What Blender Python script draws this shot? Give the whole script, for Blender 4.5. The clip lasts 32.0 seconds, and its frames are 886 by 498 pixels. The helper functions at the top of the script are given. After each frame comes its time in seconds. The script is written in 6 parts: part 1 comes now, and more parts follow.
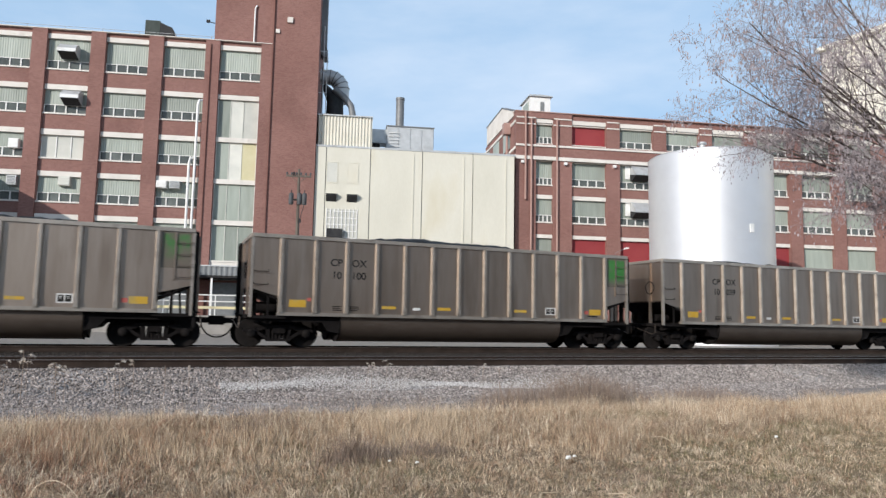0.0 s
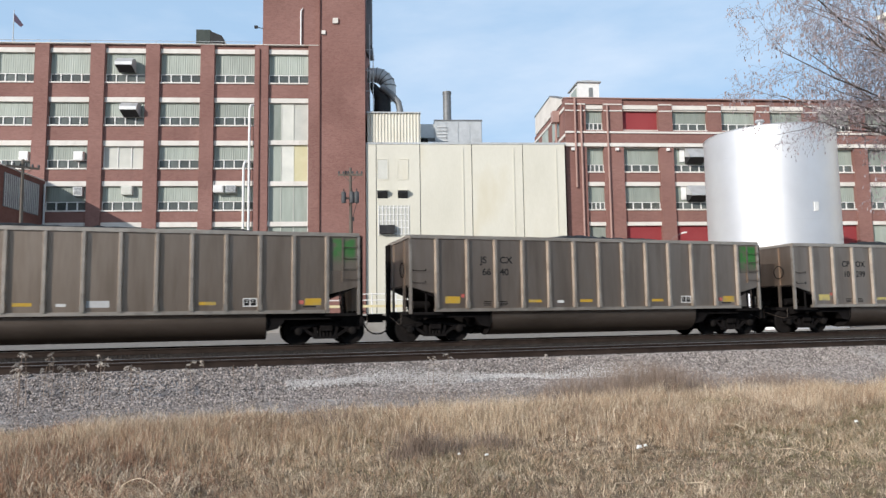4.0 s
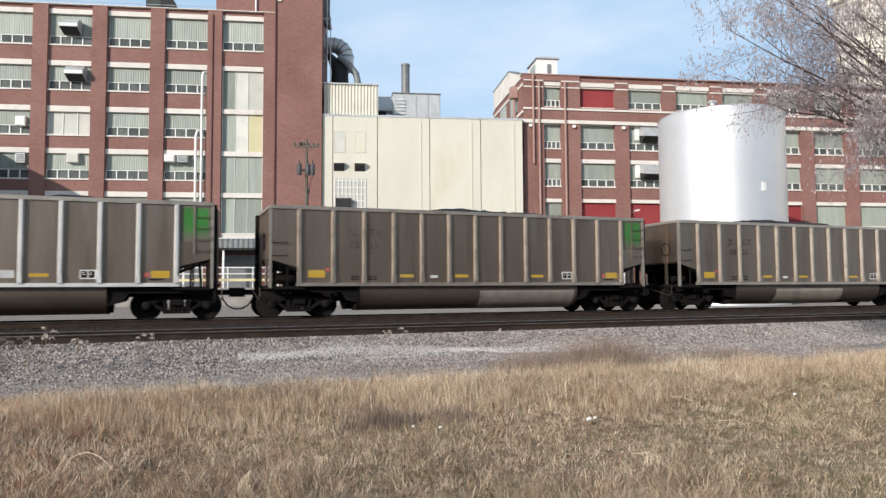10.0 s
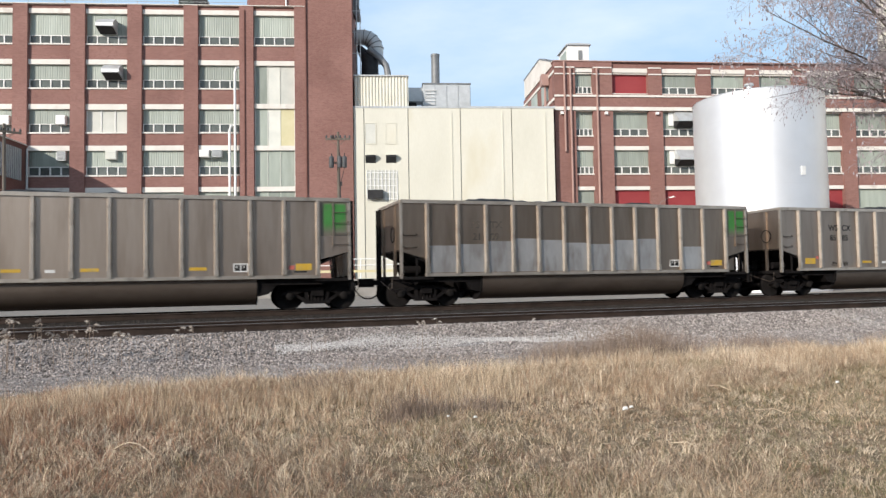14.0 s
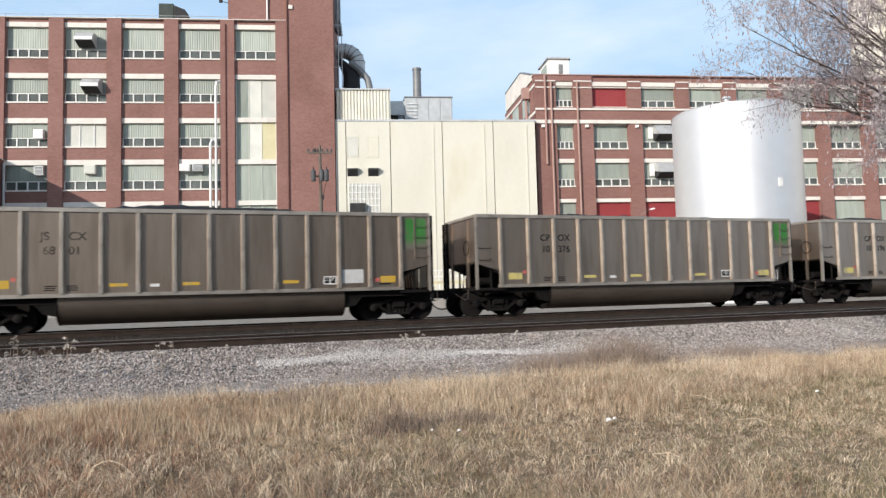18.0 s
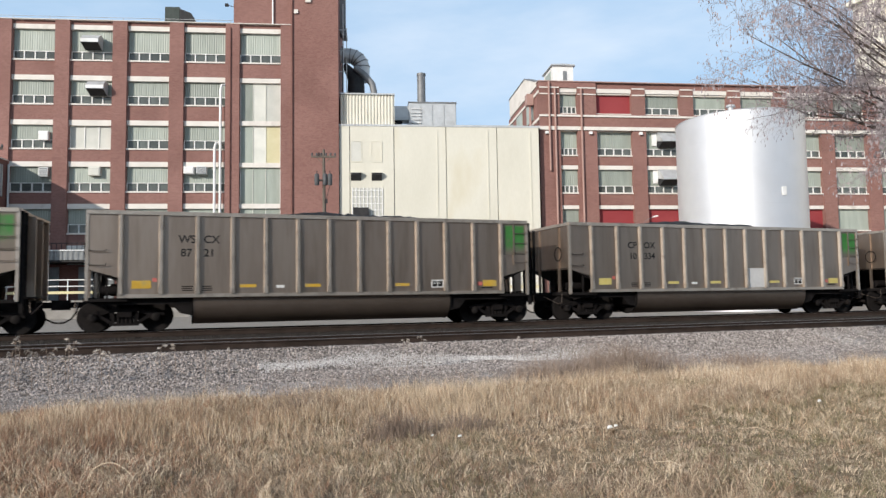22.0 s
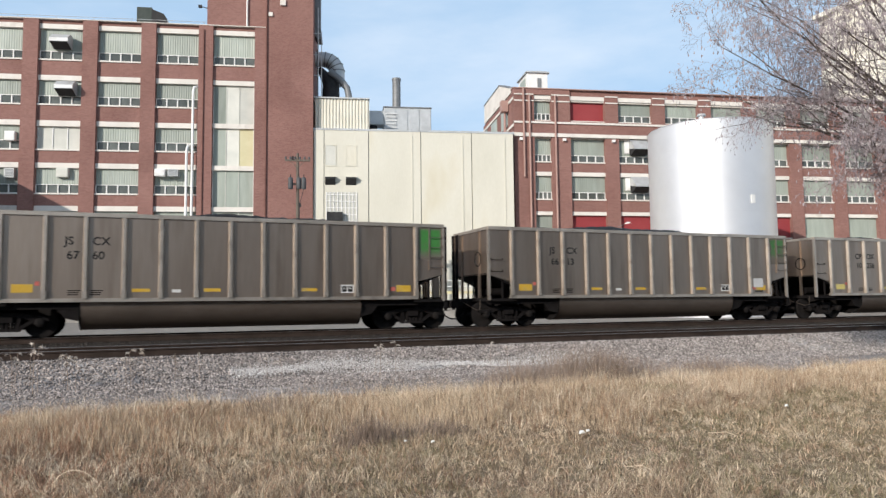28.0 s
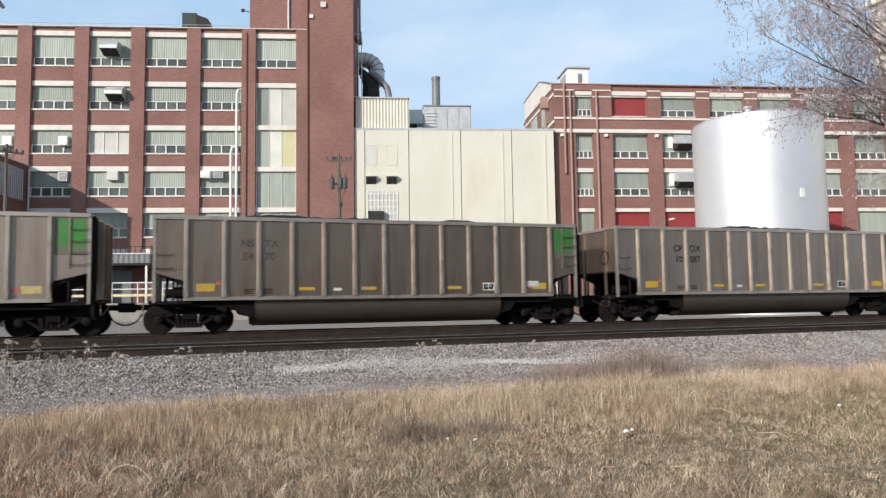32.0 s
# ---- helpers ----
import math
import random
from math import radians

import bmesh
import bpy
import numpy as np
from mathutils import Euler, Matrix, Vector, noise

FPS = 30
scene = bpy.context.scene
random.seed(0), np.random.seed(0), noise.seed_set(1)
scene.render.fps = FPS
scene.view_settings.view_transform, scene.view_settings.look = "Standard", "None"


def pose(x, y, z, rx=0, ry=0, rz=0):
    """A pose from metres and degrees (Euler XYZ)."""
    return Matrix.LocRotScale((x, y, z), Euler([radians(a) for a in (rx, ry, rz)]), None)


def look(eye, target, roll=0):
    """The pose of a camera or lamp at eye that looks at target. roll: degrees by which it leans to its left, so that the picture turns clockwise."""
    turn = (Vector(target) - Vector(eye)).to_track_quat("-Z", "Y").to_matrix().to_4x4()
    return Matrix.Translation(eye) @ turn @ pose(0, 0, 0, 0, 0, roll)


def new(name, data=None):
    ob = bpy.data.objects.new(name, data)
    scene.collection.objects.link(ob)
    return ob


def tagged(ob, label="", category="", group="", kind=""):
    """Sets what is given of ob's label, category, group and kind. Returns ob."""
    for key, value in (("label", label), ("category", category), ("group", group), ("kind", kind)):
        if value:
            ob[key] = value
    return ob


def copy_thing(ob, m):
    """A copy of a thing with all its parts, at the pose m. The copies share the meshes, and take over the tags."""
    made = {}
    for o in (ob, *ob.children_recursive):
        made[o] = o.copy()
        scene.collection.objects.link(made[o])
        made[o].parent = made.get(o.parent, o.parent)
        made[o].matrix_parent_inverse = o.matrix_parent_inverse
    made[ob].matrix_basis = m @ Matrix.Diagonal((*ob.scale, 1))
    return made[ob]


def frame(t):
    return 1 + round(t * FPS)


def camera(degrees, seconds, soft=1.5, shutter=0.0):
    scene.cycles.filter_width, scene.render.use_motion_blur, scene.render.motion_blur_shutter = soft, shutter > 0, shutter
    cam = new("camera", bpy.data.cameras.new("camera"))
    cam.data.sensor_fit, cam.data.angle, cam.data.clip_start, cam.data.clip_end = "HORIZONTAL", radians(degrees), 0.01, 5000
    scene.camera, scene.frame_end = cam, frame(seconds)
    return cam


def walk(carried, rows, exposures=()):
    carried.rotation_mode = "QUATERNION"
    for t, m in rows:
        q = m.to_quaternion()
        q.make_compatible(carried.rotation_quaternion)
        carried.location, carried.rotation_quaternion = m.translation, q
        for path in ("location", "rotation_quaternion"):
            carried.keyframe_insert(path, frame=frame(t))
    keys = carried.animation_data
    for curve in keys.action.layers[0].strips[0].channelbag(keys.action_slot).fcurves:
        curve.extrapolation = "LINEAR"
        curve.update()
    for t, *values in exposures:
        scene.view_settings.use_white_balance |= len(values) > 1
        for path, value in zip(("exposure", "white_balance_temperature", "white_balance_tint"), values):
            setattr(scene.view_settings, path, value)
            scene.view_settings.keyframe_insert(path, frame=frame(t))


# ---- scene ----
cam = camera(64.47, 32.0, soft=1.4, shutter=0.15)

# seconds, x, y, z, yaw, pitch, roll; x runs along the railway, z = 0 is the top of its rails
PATH = [
    (0.0, 0.092, -0.039, 0.90, -21.95, 6.01, -1.09),
    (0.5, 0.037, -0.016, 0.90, -22.14, 5.41, -1.48),
    (1.0, 0.000, 0.000, 0.90, -22.19, 5.47, -0.98),
    (1.5, 0.000, 0.000, 0.90, -22.55, 5.39, -0.59),
    (2.0, 0.000, 0.000, 0.90, -22.82, 5.16, -0.35),
    (2.5, 0.000, 0.000, 0.90, -21.91, 5.10, 0.40),
    (3.0, 0.000, 0.000, 0.90, -19.77, 5.26, 0.87),
    (3.5, 0.000, 0.000, 0.90, -18.67, 5.54, 0.67),
    (5.5, 0.000, 0.000, 0.90, -14.51, 4.24, 1.89),
    (6.0, 0.000, 0.000, 0.90, -15.09, 3.80, 1.76),
    (6.5, 0.000, 0.000, 0.90, -20.21, 3.47, 1.71),
    (7.0, 0.000, 0.000, 0.90, -23.49, 3.28, 1.08),
    (7.5, 0.000, 0.000, 0.90, -24.78, 3.19, 0.37),
    (8.0, 0.000, 0.000, 0.90, -24.18, 3.12, 0.21),
    (8.5, 0.000, 0.000, 0.90, -22.44, 3.32, 0.31),
    (9.0, 0.000, 0.000, 0.90, -22.10, 3.41, 0.30),
    (9.5, 0.000, 0.000, 0.90, -21.72, 3.40, 0.44),
    (10.0, 0.000, 0.000, 0.90, -21.11, 3.31, 0.32),
    (10.5, 0.000, 0.000, 0.90, -20.52, 3.19, 0.01),
    (11.0, 0.000, 0.000, 0.90, -20.16, 2.96, -0.04),
    (11.5, 0.000, 0.000, 0.90, -20.01, 2.66, 0.38),
    (12.0, 0.000, 0.000, 0.90, -20.10, 2.39, 0.44),
    (12.5, 0.000, 0.000, 0.90, -20.20, 2.17, 0.47),
    (13.0, 0.000, 0.000, 0.90, -20.16, 2.14, 0.47),
    (13.5, 0.000, 0.000, 0.90, -19.58, 2.35, 0.60),
    (14.0, 0.000, 0.000, 0.90, -18.43, 2.55, 1.00),
    (14.5, 0.000, 0.000, 0.90, -17.14, 2.61, 1.21),
    (16.5, 0.000, 0.000, 0.90, -16.46, 2.46, 1.69),
    (17.0, 0.000, 0.000, 0.90, -17.17, 2.79, 1.83),
    (17.5, 0.000, 0.000, 0.90, -18.69, 3.23, 1.66),
    (18.0, 0.000, 0.000, 0.90, -19.82, 3.57, 1.45),
    (18.5, 0.000, 0.000, 0.90, -20.55, 3.83, 1.25),
    (19.0, 0.000, 0.000, 0.90, -21.14, 3.89, 1.10),
    (19.5, 0.000, 0.000, 0.90, -21.41, 3.97, 1.03),
    (20.0, 0.000, 0.000, 0.90, -21.41, 4.01, 1.23),
    (20.5, 0.000, 0.000, 0.90, -21.20, 4.05, 1.34),
    (21.0, 0.000, 0.000, 0.90, -20.84, 4.03, 1.28),
    (21.5, 0.000, 0.000, 0.90, -20.29, 4.05, 0.96),
    (22.0, 0.000, 0.000, 0.90, -19.65, 4.00, 0.84),
    (22.5, 0.000, 0.000, 0.90, -19.11, 3.89, 1.06),
    (23.0, 0.000, 0.000, 0.90, -19.04, 3.95, 1.09),
    (23.5, 0.000, 0.000, 0.90, -19.60, 4.12, 1.06),
    (24.0, 0.000, 0.000, 0.90, -20.31, 4.16, 1.12),
    (24.5, 0.000, 0.000, 0.90, -20.84, 4.05, 1.08),
    (25.0, 0.000, 0.000, 0.90, -21.21, 4.00, 0.99),
    (25.5, 0.000, 0.000, 0.90, -21.39, 3.95, 0.86),
    (27.5, 0.000, 0.000, 0.90, -21.79, 4.39, 0.63),
    (28.0, 0.000, 0.000, 0.90, -21.78, 4.39, 0.63),
    (28.5, 0.000, 0.000, 0.90, -21.62, 4.32, 0.67),
    (29.0, 0.000, 0.000, 0.90, -21.45, 4.24, 0.60),
    (29.5, 0.000, 0.000, 0.90, -20.99, 4.19, 0.57),
    (30.0, 0.000, 0.000, 0.90, -19.46, 4.15, 0.87),
    (30.5, 0.000, 0.000, 0.90, -18.24, 4.15, 1.08),
    (31.0, 0.000, 0.000, 0.90, -17.55, 4.22, 1.16),
    (31.5, 0.000, 0.000, 0.90, -17.32, 4.30, 1.10),
    (32.0, 0.000, 0.000, 0.90, -18.43, 4.28, 0.84),
]

EXPOSURES = [(0.0, -0.04, 6150, 10), (3.0, -0.03, 6150, 10), (6.0, 0.03, 6320, 10), (10.0, 0.05, 6360, 10), (12.0, 0.10, 6380, 10), (14.0, 0.17, 6380, 10), (17.0, 0.18, 6380, 10), (19.0, 0.13, 6380, 10), (20.5, 0.05, 6360, 10), (32.0, 0.04, 6340, 10)]
walk(cam, [(t, pose(x, y, z, 90 + p, r, w)) for t, x, y, z, w, p, r in PATH], exposures=EXPOSURES)

# ---- world and sun ----
SUN_AZ, SUN_EL = 238.5, 20.5
world = bpy.data.worlds.new("world")
scene.world = world
world.use_nodes = True
wn, wl = world.node_tree.nodes, world.node_tree.links
wn.clear()
w_out = wn.new("ShaderNodeOutputWorld")
w_bg = wn.new("ShaderNodeBackground")
w_sky = wn.new("ShaderNodeTexSky")
w_sky.sky_type = "NISHITA"
w_sky.sun_disc = False
w_sky.sun_elevation, w_sky.sun_rotation = radians(SUN_EL), radians(SUN_AZ)
w_sky.air_density, w_sky.dust_density, w_sky.ozone_density = 1.0, 1.5, 1.6
w_co = wn.new("ShaderNodeTexCoord")
w_map = wn.new("ShaderNodeMapping")
w_map.inputs["Scale"].default_value = (1.0, 1.0, 3.2)
w_noise = wn.new("ShaderNodeTexNoise")
w_noise.inputs["Scale"].default_value = 2.6
w_noise.inputs["Detail"].default_value = 6.0
w_noise.inputs["Roughness"].default_value = 0.55
w_ramp = wn.new("ShaderNodeValToRGB")
w_ramp.color_ramp.elements[0].position, w_ramp.color_ramp.elements[1].position = 0.42, 0.78
w_haze = wn.new("ShaderNodeMix")
w_haze.data_type = "RGBA"
w_sep = wn.new("ShaderNodeSeparateXYZ")
w_fall = wn.new("ShaderNodeMapRange")
w_fall.interpolation_type = "SMOOTHSTEP"
w_fall.inputs[1].default_value, w_fall.inputs[2].default_value = 0.40, 0.85
w_fall.inputs[3].default_value, w_fall.inputs[4].default_value = 0.74, 0.12
wl.new(w_co.outputs["Generated"], w_sep.inputs[0])
wl.new(w_sep.outputs["Z"], w_fall.inputs[0])
wl.new(w_fall.outputs[0], w_haze.inputs[0])
w_haze.inputs[7].default_value = (5.0, 7.0, 9.2, 1)
w_mul = wn.new("ShaderNodeMath")
w_mul.operation = "MULTIPLY"
w_mul.inputs[1].default_value = 0.62
w_mix = wn.new("ShaderNodeMix")
w_mix.data_type = "RGBA"
w_mix.inputs[7].default_value = (8.4, 8.9, 9.6, 1)
wl.new(w_co.outputs["Generated"], w_map.inputs["Vector"])
wl.new(w_map.outputs["Vector"], w_noise.inputs["Vector"])
wl.new(w_noise.outputs["Fac"], w_ramp.inputs["Fac"])
wl.new(w_ramp.outputs["Color"], w_mul.inputs[0])
wl.new(w_mul.outputs[0], w_mix.inputs[0])
wl.new(w_sky.outputs["Color"], w_haze.inputs[6])
wl.new(w_haze.outputs[2], w_mix.inputs[6])
wl.new(w_mix.outputs[2], w_bg.inputs["Color"])
wl.new(w_bg.outputs["Background"], w_out.inputs["Surface"])
w_bg.inputs["Strength"].default_value = 0.11

sun = new("sun", bpy.data.lights.new("sun", "SUN"))
sun.data.energy, sun.data.angle, sun.data.color = 4.3, radians(0.6), (1.0, 0.92, 0.82)
sa, se = radians(SUN_AZ), radians(SUN_EL)
sun.matrix_world = look((0, 0, 60), (-math.sin(sa) * math.cos(se), -math.cos(sa) * math.cos(se), 60 - math.sin(se)))


# ---- materials ----
def surf(name, a, b, scale=3.0, rough=0.7, metal=0.0, bump=0.15, fine=40.0, stain=None, stain_scale=0.6, stain_low=0.5,
         vary=0.0, stretch=(1, 1, 1), island=False, fine_mix=0.35, spec=0.3):
    """A worn surface: two colours mixed by a coarse and a fine noise, stains, relief, and a change of tone from piece to piece."""
    m = bpy.data.materials.new(name)
    m.use_nodes = True
    n, l = m.node_tree.nodes, m.node_tree.links
    p = n["Principled BSDF"]
    co = n.new("ShaderNodeTexCoord")
    mp = n.new("ShaderNodeMapping")
    mp.inputs["Scale"].default_value = stretch
    l.new(co.outputs["Object"], mp.inputs["Vector"])
    info = n.new("ShaderNodeObjectInfo")
    off = n.new("ShaderNodeVectorMath")
    off.operation = "MULTIPLY_ADD"
    l.new(info.outputs["Random"], off.inputs[0])
    off.inputs[1].default_value = (37.0, 53.0, 19.0)
    l.new(mp.outputs["Vector"], off.inputs[2])

    def noise_at(s, detail):
        t = n.new("ShaderNodeTexNoise")
        t.inputs["Scale"].default_value, t.inputs["Detail"].default_value = s, detail
        l.new(off.outputs[0], t.inputs["Vector"])
        return t.outputs["Fac"]

    def mixed(fac, x, y):
        t = n.new("ShaderNodeMix")
        t.data_type = "RGBA"
        if isinstance(fac, float):
            t.inputs[0].default_value = fac
        else:
            l.new(fac, t.inputs[0])
        for k, v in ((6, x), (7, y)):
            if isinstance(v, tuple):
                t.inputs[k].default_value = (*v, 1)
            else:
                l.new(v, t.inputs[k])
        return t.outputs[2]

    def ramp(fac, lo, hi):
        t = n.new("ShaderNodeMapRange")
        t.inputs[1].default_value, t.inputs[2].default_value = lo, hi
        l.new(fac, t.inputs[0])
        return t.outputs[0]

    coarse, grain = noise_at(scale, 5.0), noise_at(fine, 3.0)
    t = n.new("ShaderNodeMath")
    t.operation = "MULTIPLY_ADD"
    l.new(grain, t.inputs[0])
    t.inputs[1].default_value = fine_mix
    l.new(coarse, t.inputs[2])
    col = mixed(ramp(t.outputs[0], 0.3 + fine_mix / 2, 0.7 + fine_mix / 2), a, b)
    if stain:
        col = mixed(ramp(noise_at(stain_scale, 6.0), stain_low, stain_low + 0.22), col, stain)
    if vary:
        h = n.new("ShaderNodeHueSaturation")
        v = n.new("ShaderNodeMapRange")
        v.inputs[3].default_value, v.inputs[4].default_value = 1 - vary, 1 + vary
        if island:
            g = n.new("ShaderNodeNewGeometry")
            l.new(g.outputs["Random Per Island"], v.inputs[0])
        else:
            l.new(info.outputs["Random"], v.inputs[0])
        l.new(v.outputs[0], h.inputs["Value"])
        l.new(col, h.inputs["Color"])
        col = h.outputs["Color"]
    l.new(col, p.inputs["Base Color"])
    p.inputs["Roughness"].default_value, p.inputs["Metallic"].default_value = rough, metal
    p.inputs["Specular IOR Level"].default_value = spec
    if bump:
        k = n.new("ShaderNodeBump")
        k.inputs["Strength"].default_value, k.inputs["Distance"].default_value = bump, 0.02
        l.new(grain, k.inputs["Height"])
        l.new(k.outputs["Normal"], p.inputs["Normal"])
    return m


def brick_surf(name, a, b, mortar):
    """Brickwork with courses of real size, worn in patches."""
    m = surf(name, a, b, scale=0.25, rough=0.88, bump=0.0, fine=9.0, stain=tuple(c * 0.86 for c in a), stain_scale=0.18, stain_low=0.52)
    n, l = m.node_tree.nodes, m.node_tree.links
    p = n["Principled BSDF"]
    src = p.inputs["Base Color"].links[0].from_socket
    co = n.new("ShaderNodeTexCoord")
    sep = n.new("ShaderNodeSeparateXYZ")
    l.new(co.outputs["Object"], sep.inputs[0])
    add = n.new("ShaderNodeMath")
    l.new(sep.outputs["X"], add.inputs[0])
    l.new(sep.outputs["Y"], add.inputs[1])
    com = n.new("ShaderNodeCombineXYZ")
    l.new(add.outputs[0], com.inputs["X"])
    l.new(sep.outputs["Z"], com.inputs["Y"])
    bt = n.new("ShaderNodeTexBrick")
    bt.inputs["Scale"].default_value = 1.0
    bt.inputs["Brick Width"].default_value, bt.inputs["Row Height"].default_value = 0.22, 0.075
    bt.inputs["Mortar Size"].default_value = 0.006
    bt.inputs["Color1"].default_value, bt.inputs["Color2"].default_value = (1.0, 1.0, 1.0, 1), (0.78, 0.74, 0.74, 1)
    bt.inputs["Mortar"].default_value = (*mortar, 1)
    l.new(com.outputs[0], bt.inputs["Vector"])
    mul = n.new("ShaderNodeMix")
    mul.data_type, mul.blend_type = "RGBA", "MULTIPLY"
    mul.inputs[0].default_value = 1.0
    l.new(src, mul.inputs[6])
    l.new(bt.outputs["Color"], mul.inputs[7])
    l.new(mul.outputs[2], p.inputs["Base Color"])
    return m


def glass_surf(name, tint, rough=0.06):
    """Old dirty glass over a dark interior."""
    m = surf(name, tint, tuple(c * 1.6 for c in tint), scale=1.2, rough=rough, bump=0.0, fine=6.0, vary=0.35)
    m.node_tree.nodes["Principled BSDF"].inputs["Specular IOR Level"].default_value = 0.45
    return m


M_BRICK = brick_surf("red_brick", (0.245, 0.125, 0.105), (0.29, 0.155, 0.132), (1.05, 1.2, 1.2))
M_BRICK_DARK = brick_surf("dark_red_brick", (0.16, 0.075, 0.062), (0.20, 0.097, 0.08), (1.05, 1.2, 1.2))
M_STONE = surf("painted_concrete", (0.64, 0.60, 0.545), (0.74, 0.70, 0.645), scale=0.8, rough=0.8, fine=12, stain=(0.5, 0.45, 0.40), stain_scale=0.9, stain_low=0.6)
M_CREAM = surf("cream_panel", (0.60, 0.575, 0.485), (0.675, 0.65, 0.56), scale=0.35, rough=0.7, fine=8, stain=(0.58, 0.53, 0.40), stain_scale=0.35, stain_low=0.58, stretch=(1, 1, 0.35))
M_CORRUGATED = surf("pale_corrugated_metal", (0.63, 0.60, 0.51), (0.71, 0.68, 0.59), scale=0.6, rough=0.55, metal=0.1, fine=10)
M_FIBRE = surf("grey_green_fibreglass", (0.255, 0.285, 0.245), (0.335, 0.365, 0.32), scale=0.7, rough=0.42, fine=14, vary=0.22, stretch=(3, 1, 0.5), bump=0.05)
M_BLANK = surf("pale_infill_panel", (0.52, 0.52, 0.47), (0.62, 0.61, 0.55), scale=0.8, rough=0.6, fine=12, vary=0.16)
M_OCHRE = surf("faded_ochre_panel", (0.55, 0.50, 0.30), (0.62, 0.57, 0.37), scale=0.8, rough=0.6, fine=12)
M_GLASS = glass_surf("old_window_glass", (0.075, 0.082, 0.075), 0.12)
M_FRAME = surf("white_window_frame", (0.66, 0.65, 0.62), (0.76, 0.75, 0.72), rough=0.5, fine=20)
M_REDPANEL = surf("red_painted_panel", (0.24, 0.035, 0.04), (0.29, 0.05, 0.052), scale=0.5, rough=0.6, fine=10)
M_DARK = surf("dark_metal", (0.02, 0.02, 0.022), (0.035, 0.034, 0.034), rough=0.7, fine=20)
M_GREENBOX = surf("dark_green_metal", (0.03, 0.042, 0.036), (0.05, 0.062, 0.055), rough=0.6, fine=15)
M_GALV = surf("galvanised_sheet", (0.46, 0.47, 0.47), (0.58, 0.59, 0.59), scale=1.2, rough=0.5, metal=0.35, fine=9, stain=(0.28, 0.27, 0.26), stain_low=0.58)
M_CONCRETE = surf("yard_concrete", (0.25, 0.235, 0.215), (0.33, 0.31, 0.285), scale=0.8, rough=0.9, fine=10, stain=(0.2, 0.185, 0.165), spec=0.1)
M_SILVER = surf("aluminium_paint", (0.67, 0.675, 0.695), (0.72, 0.725, 0.745), scale=0.3, rough=0.54, metal=0.65, fine=1.2, bump=0.0)
M_WHITE = surf("white_paint", (0.74, 0.73, 0.70), (0.82, 0.81, 0.79), rough=0.45, fine=15)
M_DUCT = surf("weathered_duct", (0.17, 0.175, 0.18), (0.26, 0.265, 0.27), scale=1.0, rough=0.55, metal=0.3, fine=7)
M_WOODPOLE = surf("weathered_pole_wood", (0.10, 0.085, 0.07), (0.17, 0.145, 0.12), scale=2, rough=0.9, fine=18, stretch=(4, 4, 0.5))
M_TRANSF = surf("grey_painted_metal", (0.16, 0.17, 0.175), (0.22, 0.23, 0.235), rough=0.55, fine=15)
M_POLEBOX = surf("dark_transformer_paint", (0.06, 0.062, 0.065), (0.10, 0.102, 0.105), rough=0.6, fine=15)
M_PIPE = surf("pipe_paint", (0.33, 0.205, 0.175), (0.40, 0.26, 0.225), scale=1.2, rough=0.7, fine=12)
M_CONCRETE_TALL = surf("cream_concrete", (0.74, 0.70, 0.60), (0.82, 0.785, 0.69), scale=0.12, rough=0.85, fine=1.2, stain=(0.56, 0.525, 0.44), stain_scale=0.1, stain_low=0.55)

M_CARBODY = surf("dusty_aluminium_sheet", (0.322, 0.258, 0.209), (0.392, 0.322, 0.266), scale=0.7, rough=0.46, metal=0.95, fine=5, vary=0.1,
                 stain=(0.275, 0.218, 0.174), stain_scale=1.3, stain_low=0.5, stretch=(2.2, 1, 0.3), bump=0.04)
M_CARBROWN = surf("coal_stained_sheet", (0.268, 0.21, 0.163), (0.335, 0.27, 0.217), scale=0.7, rough=0.46, metal=0.95, fine=5, vary=0.1,
                  stain=(0.235, 0.182, 0.14), stain_scale=1.3, stain_low=0.5, stretch=(2.2, 1, 0.3), bump=0.04)
M_CARRIB = surf("bare_aluminium_rib", (0.40, 0.35, 0.298), (0.515, 0.457, 0.397), scale=1.6, rough=0.46, metal=0.75, fine=14, stain=(0.30, 0.262, 0.225), stain_scale=2.2, stain_low=0.55, bump=0.04)
for dusty in (M_CARBODY, M_CARBROWN, M_CARRIB):
    dusty.node_tree.nodes["Principled BSDF"].inputs["Diffuse Roughness"].default_value = 1.0
M_RIBBRIGHT = surf("scrubbed_aluminium_rib", (0.62, 0.61, 0.59), (0.76, 0.75, 0.73), scale=1.6, rough=0.5, metal=0.4, fine=14, bump=0.04)
M_TUB = surf("dirty_tub_sheet", (0.165, 0.13, 0.106), (0.222, 0.18, 0.15), scale=0.8, rough=0.46, metal=0.8, fine=6, stain=(0.135, 0.108, 0.088), stain_scale=0.8, stretch=(0.5, 1, 1), bump=0.04)
# grimy running gear, near black: the shade under the wagons is in these colours
M_UNDER = surf("grimy_shade_black_steel", (0.007, 0.006, 0.006), (0.014, 0.012, 0.0115), rough=0.8, fine=14, spec=0.1)
M_BOGIE = surf("rusty_shade_black_casting", (0.007, 0.006, 0.006), (0.015, 0.0125, 0.012), scale=4, rough=0.85, fine=22, spec=0.1)
M_WHEEL = surf("worn_shade_black_wheel", (0.009, 0.008, 0.0075), (0.018, 0.015, 0.014), scale=4, rough=0.8, fine=22, spec=0.12)


